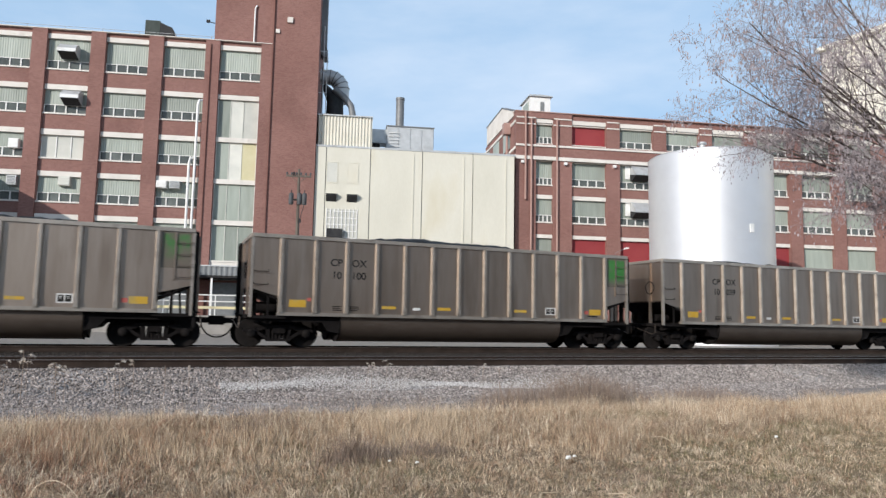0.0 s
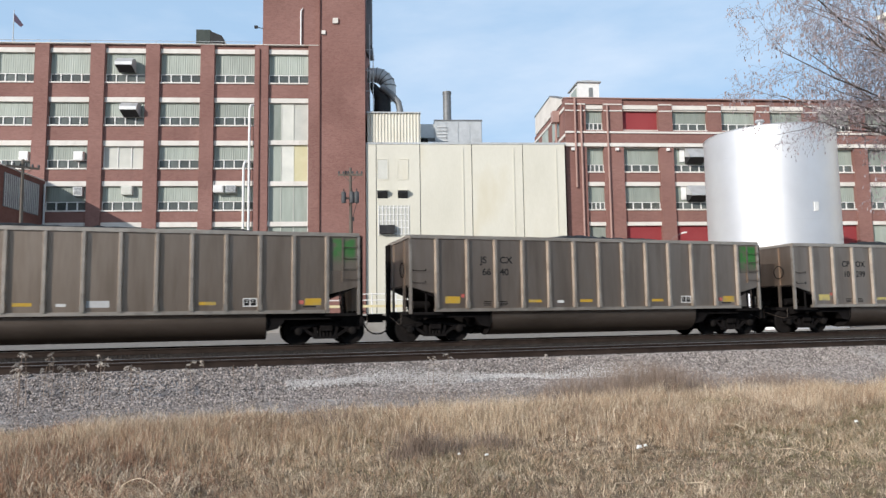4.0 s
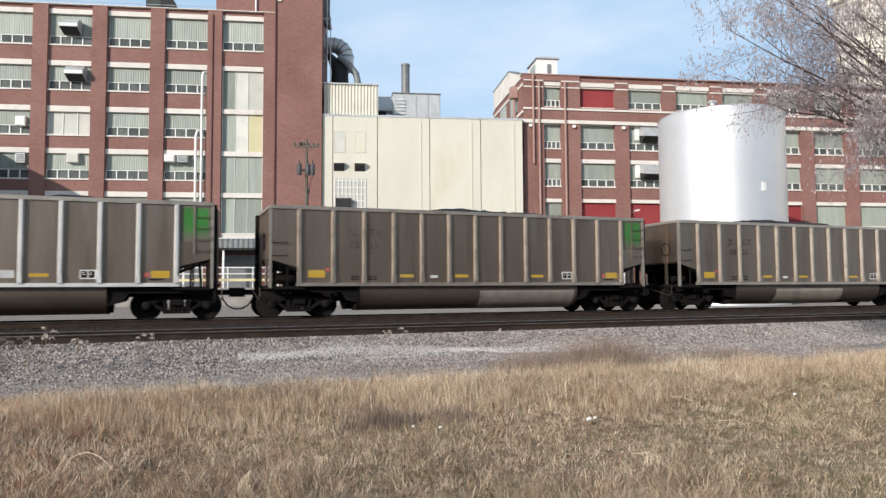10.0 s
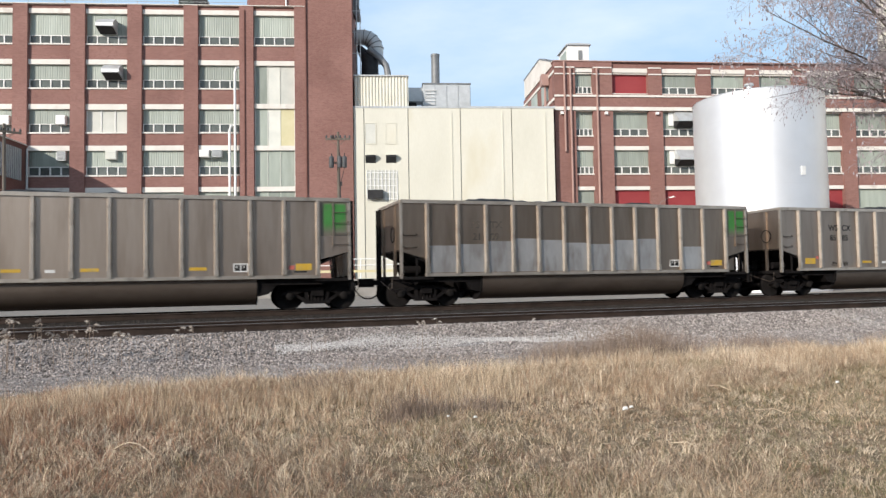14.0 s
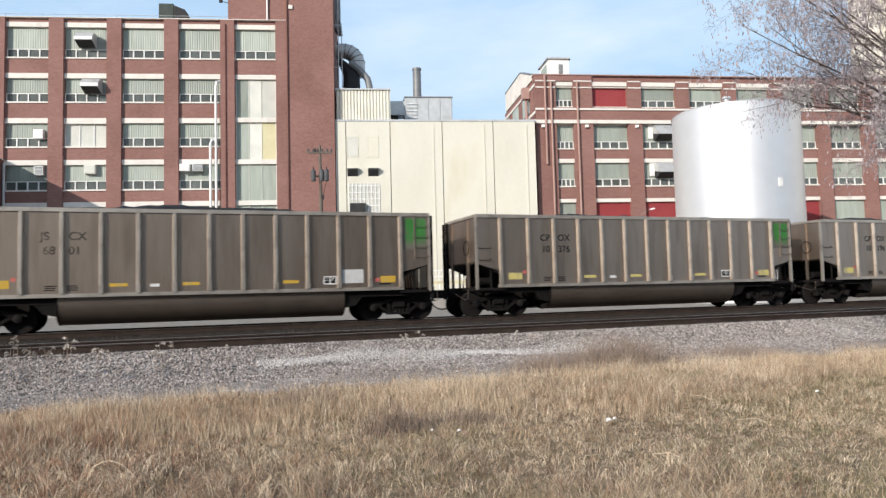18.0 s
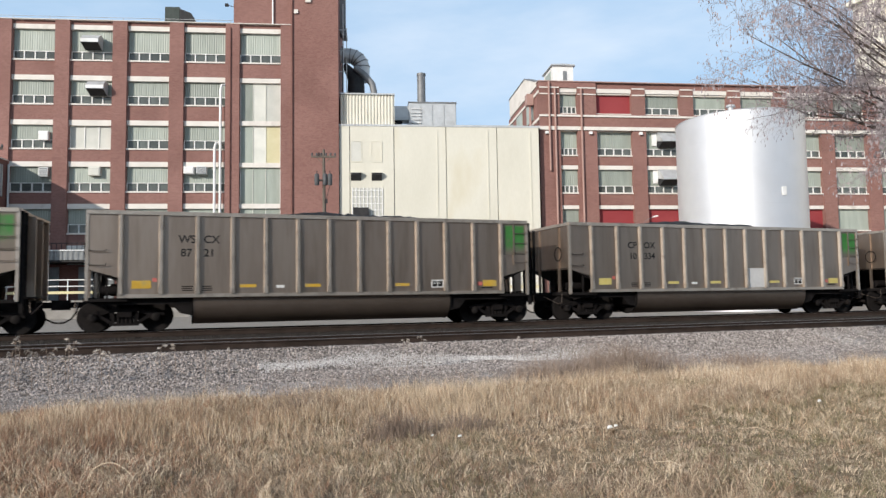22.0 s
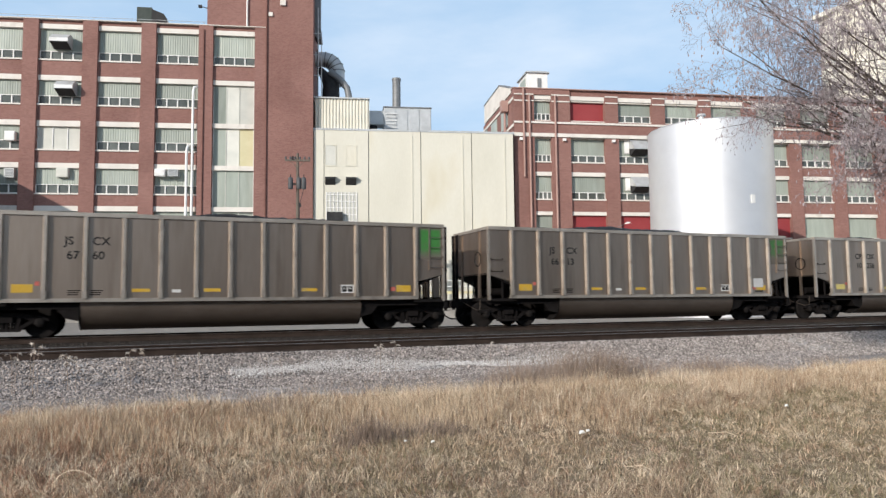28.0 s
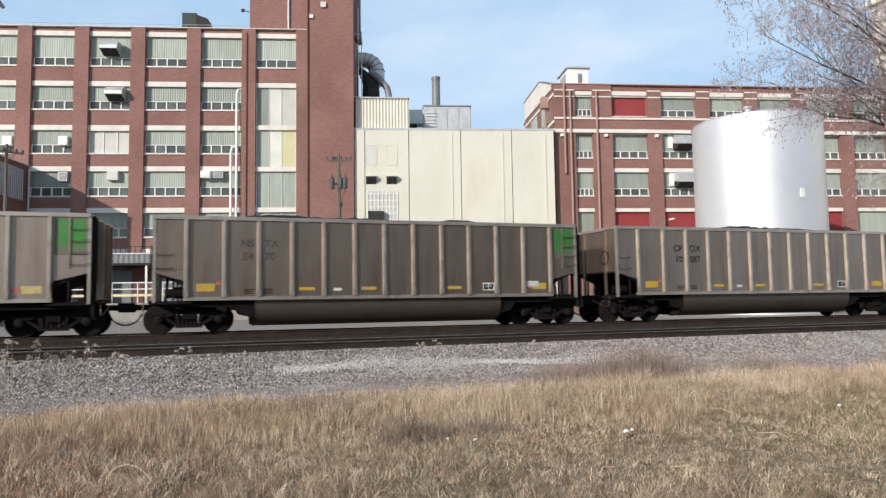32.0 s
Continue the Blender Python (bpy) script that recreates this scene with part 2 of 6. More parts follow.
def worn_paint(name, a, b, bare, box, keep):
    """Paint that has faded away from its edges and in patches, down to the sheet below; box: x0, x1, z0, z1 of the painted field."""
    m = surf(name, a, b, scale=1.2, rough=0.6, fine=8, bump=0.0)
    n, l = m.node_tree.nodes, m.node_tree.links
    p = n["Principled BSDF"]
    src = p.inputs["Base Color"].links[0].from_socket
    co = n.new("ShaderNodeTexCoord")
    sep = n.new("ShaderNodeSeparateXYZ")
    l.new(co.outputs["Object"], sep.inputs[0])

    def op(kind, x, y):
        t = n.new("ShaderNodeMath")
        t.operation = kind
        for k, v in ((0, x), (1, y)):
            if isinstance(v, (int, float)):
                t.inputs[k].default_value = v
            else:
                l.new(v, t.inputs[k])
        return t.outputs[0]

    def edge(sock, at, width):
        t = n.new("ShaderNodeMapRange")
        t.interpolation_type = "SMOOTHSTEP"
        t.inputs[1].default_value, t.inputs[2].default_value = at, at + width
        l.new(sock, t.inputs[0])
        return t.outputs[0]

    x0, x1, z0, z1 = box
    mask = op("MULTIPLY", op("MULTIPLY", edge(sep.outputs["X"], x0, 0.16), edge(sep.outputs["X"], x1, -0.12)), op("MULTIPLY", edge(sep.outputs["Z"], z0, 0.45), edge(sep.outputs["Z"], z1, -0.14)))
    t = n.new("ShaderNodeTexNoise")
    t.inputs["Scale"].default_value, t.inputs["Detail"].default_value = 3.2, 5.0
    info = n.new("ShaderNodeObjectInfo")
    off = n.new("ShaderNodeVectorMath")
    off.operation = "MULTIPLY_ADD"
    l.new(info.outputs["Random"], off.inputs[0])
    off.inputs[1].default_value = (31.0, 11.0, 47.0)
    l.new(co.outputs["Object"], off.inputs[2])
    l.new(off.outputs[0], t.inputs["Vector"])
    wear = edge(t.outputs["Fac"], keep - 0.2, 0.34)
    mix = n.new("ShaderNodeMix")
    mix.data_type = "RGBA"
    l.new(op("MULTIPLY", mask, wear), mix.inputs[0])
    mix.inputs[6].default_value = (*bare, 1)
    l.new(src, mix.inputs[7])
    l.new(mix.outputs[2], p.inputs["Base Color"])
    p.inputs["Metallic"].default_value = 0.6
    return m


M_GREEN = worn_paint("faded_green_paint", (0.055, 0.225, 0.05), (0.085, 0.28, 0.075), (0.19, 0.165, 0.135), (6.26, 7.14, 2.44, 3.54), 0.34)
M_GREENWORN = worn_paint("rubbed_green_paint", (0.06, 0.19, 0.055), (0.09, 0.23, 0.08), (0.18, 0.155, 0.125), (6.26, 7.14, 2.6, 3.54), 0.48)
M_YELLOW = surf("yellow_reflective_patch", (0.46, 0.28, 0.03), (0.54, 0.345, 0.05), scale=3, rough=0.5, fine=20, stain=(0.35, 0.27, 0.10), stain_scale=3)
M_PALEYELLOW = surf("dusty_yellow_patch", (0.50, 0.42, 0.13), (0.56, 0.47, 0.18), scale=3, rough=0.55, fine=20, stain=(0.33, 0.29, 0.16), stain_scale=3)
M_STENCIL = surf("white_stencil", (0.55, 0.54, 0.52), (0.68, 0.67, 0.65), scale=4, rough=0.6, fine=20)
M_LETTER = surf("faded_black_lettering", (0.016, 0.016, 0.017), (0.035, 0.034, 0.033), scale=5, rough=0.8, fine=20, stain=(0.09, 0.083, 0.075), stain_scale=6, stain_low=0.6, spec=0.1)
M_LETTERWORN = surf("worn_black_lettering", (0.05, 0.042, 0.036), (0.085, 0.073, 0.062), scale=5, rough=0.8, fine=20, stain=(0.15, 0.125, 0.10), stain_scale=5, stain_low=0.46, spec=0.1)
M_WHITEPATCH = surf("fresh_white_patch", (0.46, 0.455, 0.445), (0.56, 0.555, 0.545), scale=1.5, rough=0.5, fine=10)
M_SCOURED = surf("scoured_dusty_sheet", (0.41, 0.395, 0.385), (0.53, 0.515, 0.50), scale=1.1, rough=0.46, metal=0.75, fine=6, stain=(0.29, 0.255, 0.23), stain_scale=1.6, stain_low=0.48, stretch=(1.6, 1, 0.5), bump=0.03)
M_COAL = surf("coal", (0.008, 0.008, 0.008), (0.02, 0.019, 0.018), scale=6, rough=0.6, fine=30, bump=0.5, spec=0.2)
M_RED = surf("red_mark", (0.42, 0.10, 0.08), (0.5, 0.15, 0.12), scale=4, rough=0.6, fine=20)

M_RAIL = surf("rusty_rail_side", (0.03, 0.022, 0.018), (0.055, 0.039, 0.032), scale=3, rough=0.85, fine=25, spec=0.12)
M_RAILTOP = surf("polished_rail_head", (0.42, 0.40, 0.38), (0.55, 0.53, 0.50), scale=2, rough=0.3, metal=0.9, fine=25)
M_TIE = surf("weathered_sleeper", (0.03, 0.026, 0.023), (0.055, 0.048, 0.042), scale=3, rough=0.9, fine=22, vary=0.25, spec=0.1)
M_BALLAST_PALE = surf("pale_ballast_stone", (0.245, 0.216, 0.198), (0.46, 0.415, 0.385), scale=6, rough=0.9, fine=30, vary=0.5, island=True, spec=0.15)
M_BALLAST = surf("ballast_stone", (0.195, 0.168, 0.152), (0.41, 0.362, 0.335), scale=6, rough=0.9, fine=30, vary=0.65, island=True, spec=0.15)
M_GRASS = surf("dry_grass", (0.345, 0.247, 0.162), (0.49, 0.36, 0.244), scale=0.6, rough=0.75, fine=6, vary=0.55, island=True, bump=0.0, spec=0.1, stain=(0.27, 0.185, 0.135), stain_scale=0.35, stain_low=0.5)
M_RUSSET = surf("russet_grass", (0.34, 0.195, 0.125), (0.44, 0.27, 0.18), scale=0.6, rough=0.75, fine=6, vary=0.35, island=True, bump=0.0, spec=0.1)
M_GRASS_PALE = surf("pale_straw", (0.57, 0.45, 0.315), (0.72, 0.592, 0.44), scale=0.6, spec=0.15, rough=0.75, fine=6, vary=0.3, island=True, bump=0.0)
M_LAWN = surf("short_winter_grass", (0.23, 0.195, 0.115), (0.32, 0.272, 0.17), scale=0.5, rough=0.8, fine=6, vary=0.4, island=True, bump=0.0, spec=0.1, stain=(0.15, 0.145, 0.066), stain_scale=0.5, stain_low=0.5)
M_WEED = surf("dead_weed_stem", (0.22, 0.165, 0.13), (0.32, 0.25, 0.20), scale=3, rough=0.85, fine=20, bump=0.0, vary=0.35, island=True, spec=0.1)
M_BARK = surf("grey_brown_bark", (0.10, 0.08, 0.07), (0.16, 0.132, 0.117), scale=4, rough=0.9, fine=25, stretch=(1, 1, 0.4), bump=0.4)
M_TWIG = surf("grey_twig", (0.27, 0.232, 0.24), (0.38, 0.33, 0.342), scale=4, rough=0.85, fine=20, bump=0.0)


# ---- mesh building ----
class Shape:
    """Points and faces gathered into one mesh."""

    def __init__(self):
        self.v, self.f = [], []

    def box(self, x0, x1, y0, y1, z0, z1):
        k = len(self.v)
        self.v += [(x, y, z) for z in (z0, z1) for y in (y0, y1) for x in (x0, x1)]
        self.f += [tuple(k + i for i in q) for q in ((0, 2, 3, 1), (4, 5, 7, 6), (0, 1, 5, 4), (2, 6, 7, 3), (0, 4, 6, 2), (1, 3, 7, 5))]
        return self

    def prism(self, prof, x0, x1, axis="x"):
        """A closed outline of (a, b) pulled along an axis: x gives (y, z) outlines, y gives (x, z), z gives (x, y)."""
        k, n = len(self.v), len(prof)
        for c in (x0, x1):
            for a, b in prof:
                self.v.append({"x": (c, a, b), "y": (a, c, b), "z": (a, b, c)}[axis])
        self.f.append(tuple(k + i for i in range(n)))
        self.f.append(tuple(k + n + i for i in reversed(range(n))))
        self.f += [(k + i, k + n + i, k + n + (i + 1) % n, k + (i + 1) % n) for i in range(n)]
        return self

    def tube(self, pts, radii, n=8, caps=True):
        """A round bar along points, with a radius at each."""
        k = len(self.v)
        pts = [Vector(p) for p in pts]
        if not isinstance(radii, (list, tuple)):
            radii = [radii] * len(pts)
        up = None
        for i, p in enumerate(pts):
            d = (pts[min(i + 1, len(pts) - 1)] - pts[max(i - 1, 0)]).normalized()
            if up is None:
                up = d.orthogonal().normalized()
            side = d.cross(up)
            side = side.normalized() if side.length > 1e-6 else d.orthogonal().normalized()
            up = side.cross(d).normalized()
            for j in range(n):
                a = 2 * math.pi * j / n
                self.v.append(tuple(p + radii[i] * (math.cos(a) * up + math.sin(a) * side)))
        for i in range(len(pts) - 1):
            for j in range(n):
                a, b = k + i * n + j, k + i * n + (j + 1) % n
                self.f.append((a, b, b + n, a + n))
        if caps:
            self.f.append(tuple(k + j for j in reversed(range(n))))
            self.f.append(tuple(k + (len(pts) - 1) * n + j for j in range(n)))
        return self

    def quad(self, *p):
        k = len(self.v)
        self.v += p
        self.f.append(tuple(range(k, k + len(p))))
        return self

    def mesh(self, name, mat, smooth=False):
        me = bpy.data.meshes.new(name)
        me.from_pydata(self.v, [], self.f)
        bm = bmesh.new()
        bm.from_mesh(me)
        bmesh.ops.recalc_face_normals(bm, faces=bm.faces)
        bm.to_mesh(me)
        bm.free()
        for m in mat if isinstance(mat, (list, tuple)) else (mat,):
            me.materials.append(m)
        if smooth:
            me.polygons.foreach_set("use_smooth", [True] * len(me.polygons))
            me.set_sharp_from_angle(angle=radians(35))
        return me


def part(name, shape, mat, parent=None, label="", at=None, smooth=False):
    me = shape if isinstance(shape, bpy.types.Mesh) else shape.mesh(name, mat, smooth)
    ob = new(name, me)
    if parent:
        ob.parent = parent
    if at is not None:
        ob.matrix_basis = at
    return tagged(ob, label) if label else ob


def thing(name, label, category, at=None, group="", kind=""):
    ob = tagged(new(name), label, category, group, kind)
    ob.empty_display_size = 0.3
    if at is not None:
        ob.matrix_basis = at
    return ob


def lone(name, shape, mat, label, category, at=None, group="", kind="", smooth=False):
    ob = part(name, shape, mat, smooth=smooth)
    if at is not None:
        ob.matrix_basis = at
    return tagged(ob, label, category, group, kind)


def raw_mesh(name, verts, faces, mat, smooth=False):
    """A large mesh straight from arrays of points and of equal-sided faces."""
    me = bpy.data.meshes.new(name)
    verts, faces = np.asarray(verts, dtype=np.float32), np.asarray(faces, dtype=np.int32)
    n = faces.shape[1]
    me.vertices.add(len(verts))
    me.vertices.foreach_set("co", verts.ravel())
    me.loops.add(faces.size)
    me.loops.foreach_set("vertex_index", faces.ravel())
    me.polygons.add(len(faces))
    me.polygons.foreach_set("loop_start", np.arange(0, faces.size, n, dtype=np.int32))
    me.update(calc_edges=True)
    me.materials.append(mat)
    if smooth:
        me.polygons.foreach_set("use_smooth", [True] * len(faces))
    return me


rng = np.random.default_rng(7)


# ---- ground ----
def ground_z(x, y):
    """Height of the ground: a level meadow, the bank of the railway, and the yard behind it."""
    z = np.interp(y, [-40, 0, 9, 13, 15.6, 16.9, 20.6, 21.6, 26.9, 28.4, 30, 60, 400], [-0.9, -0.76, -0.72, -0.70, -0.66, -0.25, -0.245, -0.185, -0.185, -0.42, -0.36, -0.3, -0.3])
    near = np.clip((12.6 - y) / 3, 0, 1) * np.clip((y + 10) / 8, 0, 1) * np.clip((60 - np.abs(x)) / 20, 0, 1)
    return z + near * (0.03 * np.sin(x * 0.9 + 1.3 * np.sin(y * 0.5)) * np.cos(y * 0.8 + 0.6 * np.sin(x * 0.4)) + 0.012 * np.sin(x * 3.1 + y * 2.3))


def ground_sheet():
    xs = np.unique(np.concatenate([np.linspace(-1500, -60, 16), np.linspace(-60, -14, 24), np.linspace(-14, 34, 193), np.linspace(34, 110, 40), np.linspace(110, 1800, 16)]))
    ys = np.unique(np.concatenate([np.linspace(-600, -4, 14), np.linspace(-4, 30, 171), np.linspace(30, 120, 20), np.linspace(120, 2500, 14)]))
    gx, gy = np.meshgrid(xs, ys)
    gz = ground_z(gx, gy)
    nx, ny = len(xs), len(ys)
    i = np.arange(ny - 1)[:, None] * nx + np.arange(nx - 1)[None, :]
    f = np.stack([i, i + 1, i + nx + 1, i + nx], -1).reshape(-1, 4)
    return raw_mesh("ground", np.stack([gx, gy, gz], -1).reshape(-1, 3), f, ground_material(), smooth=True)


def ground_material():
    """Matted dry grass, a strip of crushed stone along the railway, and worn concrete in the yard."""
    m = bpy.data.materials.new("ground_cover")
    m.use_nodes = True
    n, l = m.node_tree.nodes, m.node_tree.links
    p = n["Principled BSDF"]
    p.inputs["Roughness"].default_value = 0.92
    p.inputs["Specular IOR Level"].default_value = 0.1
    co = n.new("ShaderNodeTexCoord")
    sep = n.new("ShaderNodeSeparateXYZ")
    l.new(co.outputs["Object"], sep.inputs[0])

    def noise_at(s, d=5.0):
        t = n.new("ShaderNodeTexNoise")
        t.inputs["Scale"].default_value, t.inputs["Detail"].default_value = s, d
        l.new(co.outputs["Object"], t.inputs["Vector"])
        return t.outputs["Fac"]

    def mixed(fac, x, y):
        t = n.new("ShaderNodeMix")
        t.data_type = "RGBA"
        l.new(fac, t.inputs[0])
        for k, v in ((6, x), (7, y)):
            if isinstance(v, tuple):
                t.inputs[k].default_value = (*v, 1)
            else:
                l.new(v, t.inputs[k])
        return t.outputs[2]

    def ramp(fac, lo, hi):
        t = n.new("ShaderNodeMapRange")
        t.inputs[1].default_value, t.inputs[2].default_value = lo, hi
        l.new(fac, t.inputs[0])
        return t.outputs[0]

    wob = n.new("ShaderNodeMath")
    wob.operation = "MULTIPLY_ADD"
    l.new(noise_at(0.7), wob.inputs[0])
    wob.inputs[1].default_value = 2.4
    l.new(sep.outputs["Y"], wob.inputs[2])
    grass = mixed(ramp(noise_at(9.0), 0.35, 0.65), (0.14, 0.105, 0.07), (0.33, 0.255, 0.17))
    grass = mixed(ramp(noise_at(0.45), 0.52, 0.75), grass, (0.24, 0.188, 0.115))
    stone = mixed(ramp(noise_at(24.0), 0.35, 0.65), (0.17, 0.148, 0.133), (0.40, 0.36, 0.332))
    stone = mixed(ramp(noise_at(0.8), 0.5, 0.68), stone, (0.47, 0.432, 0.405))
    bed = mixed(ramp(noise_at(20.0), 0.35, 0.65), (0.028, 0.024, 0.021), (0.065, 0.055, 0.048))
    yard = mixed(ramp(noise_at(3.0), 0.35, 0.65), (0.25, 0.23, 0.205), (0.33, 0.305, 0.275))
    col = mixed(ramp(wob.outputs[0], 12.9, 13.7), grass, stone)
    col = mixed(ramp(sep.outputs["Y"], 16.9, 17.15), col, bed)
    col = mixed(ramp(sep.outputs["Y"], 27.6, 28.6), col, yard)
    l.new(col, p.inputs["Base Color"])
    k = n.new("ShaderNodeBump")
    k.inputs["Strength"].default_value, k.inputs["Distance"].default_value = 0.6, 0.04
    l.new(noise_at(26.0), k.inputs["Height"])
    l.new(k.outputs["Normal"], p.inputs["Normal"])
    return m


tagged(new("ground", ground_sheet()), "dry meadow, crushed stone strip and concrete yard", "ground", kind="structure")

FAR_TRACK, NEAR_TRACK, NEAR_DROP = 24.6, 18.25, -0.06


def rail_profile(y, z, head_only=False):
    if head_only:
        return [(y - 0.034, z - 0.002), (y + 0.034, z - 0.002), (y + 0.03, z + 0.004), (y - 0.03, z + 0.004)]
    return [(y - 0.07, z - 0.17), (y + 0.07, z - 0.17), (y + 0.07, z - 0.155), (y + 0.012, z - 0.135), (y + 0.012, z - 0.045), (y + 0.037, z - 0.035),
            (y + 0.036, z), (y - 0.036, z), (y - 0.037, z - 0.035), (y - 0.012, z - 0.045), (y - 0.012, z - 0.135), (y - 0.07, z - 0.155)]


for yc, drop in ((FAR_TRACK, 0.0), (NEAR_TRACK, NEAR_DROP)):
    tr = thing("railway_track", "rusty steel rails spiked to weathered wooden sleepers", "railway track", kind="structure")
    for s in (-1, 1):
        y = yc + s * 0.7535
        r = part("rail", Shape().prism(rail_profile(y, drop), -260, 420), M_RAIL, tr)
        part("rail_head", Shape().prism(rail_profile(y, drop, True), -260, 420), M_RAILTOP, r, "polished running surface")
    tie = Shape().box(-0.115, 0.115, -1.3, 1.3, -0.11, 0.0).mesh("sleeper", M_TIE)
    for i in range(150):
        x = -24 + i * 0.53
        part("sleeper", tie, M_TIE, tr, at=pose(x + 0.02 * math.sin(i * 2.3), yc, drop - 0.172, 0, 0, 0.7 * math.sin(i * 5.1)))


def stones(name, count, x0, x1, y0, y1, size, zoff, mat):
    """Loose angular stones strewn over a strip of the ground."""
    x, y = rng.uniform(x0, x1, count), rng.uniform(y0, y1, count)
    z = ground_z(x, y) + zoff
    base = np.array([(1, 0, 0), (-1, 0, 0), (0, 1, 0), (0, -1, 0), (0, 0, 1), (0, 0, -1)], dtype=float)
    fc = np.array([(0, 2, 4), (2, 1, 4), (1, 3, 4), (3, 0, 4), (2, 0, 5), (1, 2, 5), (3, 1, 5), (0, 3, 5)])
    s = size * rng.uniform(0.55, 1.35, (count, 1, 1)) * rng.uniform(0.6, 1.2, (count, 6, 1))
    v = base[None] * s * np.array([1, 1, 0.75])
    a = rng.uniform(0, 6.28, count)
    b = rng.uniform(-0.6, 0.6, count)
    v = np.stack([v[..., 0] * np.cos(b)[:, None] - v[..., 2] * np.sin(b)[:, None], v[..., 1], v[..., 0] * np.sin(b)[:, None] + v[..., 2] * np.cos(b)[:, None]], -1)
    v = np.stack([v[..., 0] * np.cos(a)[:, None] - v[..., 1] * np.sin(a)[:, None], v[..., 0] * np.sin(a)[:, None] + v[..., 1] * np.cos(a)[:, None], v[..., 2]], -1)
    v += np.stack([x, y, z], -1)[:, None, :]
    f = fc[None] + (np.arange(count) * 6)[:, None, None]
    return raw_mesh(name, v.reshape(-1, 3), f.reshape(-1, 3), mat)


tagged(new("verge_gravel", stones("verge_gravel", 15000, -8, 17, 11.9, 14.2, 0.02, 0.004, M_BALLAST)), "fine grey gravel washed out below the railway bank", "gravel", kind="stuff")
tagged(new("ballast", stones("ballast", 44000, -10, 18, 14.0, 17.3, 0.031, 0.008, M_BALLAST)), "grey-brown crushed stone ballast on the railway bank", "ballast", kind="stuff")
tagged(new("ballast", stones("ballast", 20000, 3, 32, 14.0, 17.3, 0.032, 0.012, M_BALLAST_PALE)), "pale crushed stone ballast on the railway bank", "ballast", kind="stuff")
M_GRIT = surf("pale_grit", (0.50, 0.47, 0.45), (0.66, 0.63, 0.61), scale=6, rough=0.9, fine=30, vary=0.3, island=True, spec=0.15)


def pale_lane():
    """Fine pale grit washed together at the foot of the bank."""
    m = stones("pale_grit", 12000, 1.4, 10.5, -0.24, 0.24, 0.014, 0, M_GRIT)
    v = np.zeros(len(m.vertices) * 3)
    m.vertices.foreach_get("co", v)
    v = v.reshape(-1, 6, 3)
    mid = v.mean(1, keepdims=True)
    w = np.clip((mid[..., 0] - 1.4) / 2.2, 0.3, 1) * 1.5 * rng.uniform(0.3, 1.6, mid[..., 0].shape)
    yy = 15.84 + 0.16 * np.sin(mid[..., 0] * 0.62 - 0.6) + 0.06 * np.sin(mid[..., 0] * 2.1) + mid[..., 1] * w * (0.8 + 0.5 * np.sin(mid[..., 0] * 1.3 + 2))
    yy = yy + rng.normal(0, 0.16, yy.shape) * np.clip((4.2 - mid[..., 0]) / 2.5, 0.12, 1)
    v = v - mid
    v[..., 0] += mid[..., 0]
    v[..., 1] += yy
    v[..., 2] += ground_z(mid[..., 0], yy) + 0.03
    m.vertices.foreach_set("co", v.reshape(-1))
    return m


tagged(new("pale_grit", pale_lane()), "streak of fine pale grit along the ballast", "grit", kind="stuff")
# stones of the track bed, much darker than those on the bank
M_BEDSTONE = surf("dark_ballast_stone", (0.03, 0.026, 0.023), (0.06, 0.052, 0.046), scale=6, rough=0.9, fine=30, vary=0.4, island=True, spec=0.1)
tagged(new("track_ballast", stones("track_ballast", 16000, -14, 42, 17.2, 27.0, 0.04, 0.0, M_BEDSTONE)), "dark ballast between the rails", "ballast", kind="stuff")


# ---- unseen light screen added behind the viewer ----
def wood_screen():
    """An unseen dark bare wood around the open side of the meadow, added to block low sky light from the wagon sides:
    tall behind the tree, low hedges towards the sun.
    """
    g = np.random.default_rng(31)
    s = Shape()
    az = np.radians(np.arange(118, 322, 1.0))
    for a, b in zip(az, az[1:]):
        # heights set how much sky the wagons reflect at each heading
        h0 = g.uniform(0.85, 1.15) * np.interp(math.degrees(a), [118, 158, 186, 215, 322], [24, 24, 9, 5, 7])
        r0, r1 = 46 + g.uniform(-2, 2), 46 + g.uniform(-2, 2)
        p = [(r0 * math.sin(a), r0 * math.cos(a)), (r1 * math.sin(b), r1 * math.cos(b)), ((r1 + 6) * math.sin(b), (r1 + 6) * math.cos(b)), ((r0 + 6) * math.sin(a), (r0 + 6) * math.cos(a))]
        s.prism(p, -1.5, h0, "z")
    return s


M_WOOD_SCREEN = surf("dark_wood_screen", (0.045, 0.036, 0.028), (0.10, 0.08, 0.06), scale=0.8, rough=0.95, fine=4, spec=0.05)
lone("backdrop_wood", wood_screen(), M_WOOD_SCREEN, "unseen dark leafless wood, added to screen off low sky light", "backdrop", kind="structure")


# ---- the coal train ----
PITCH, HALF, SIDE, TOP, SILL = 16.18, 7.2, 1.6, 3.64, 1.10
RIBS = [-6.28, -5.16, -4.11, -3.07, -2.05, -1.03, -0.02, 0.99, 2.0, 3.01, 4.04, 5.09, 6.16]
BAYS = list(zip([-HALF] + RIBS, RIBS + [HALF]))
BOGIE_X, AXLE = 6.2, 0.89


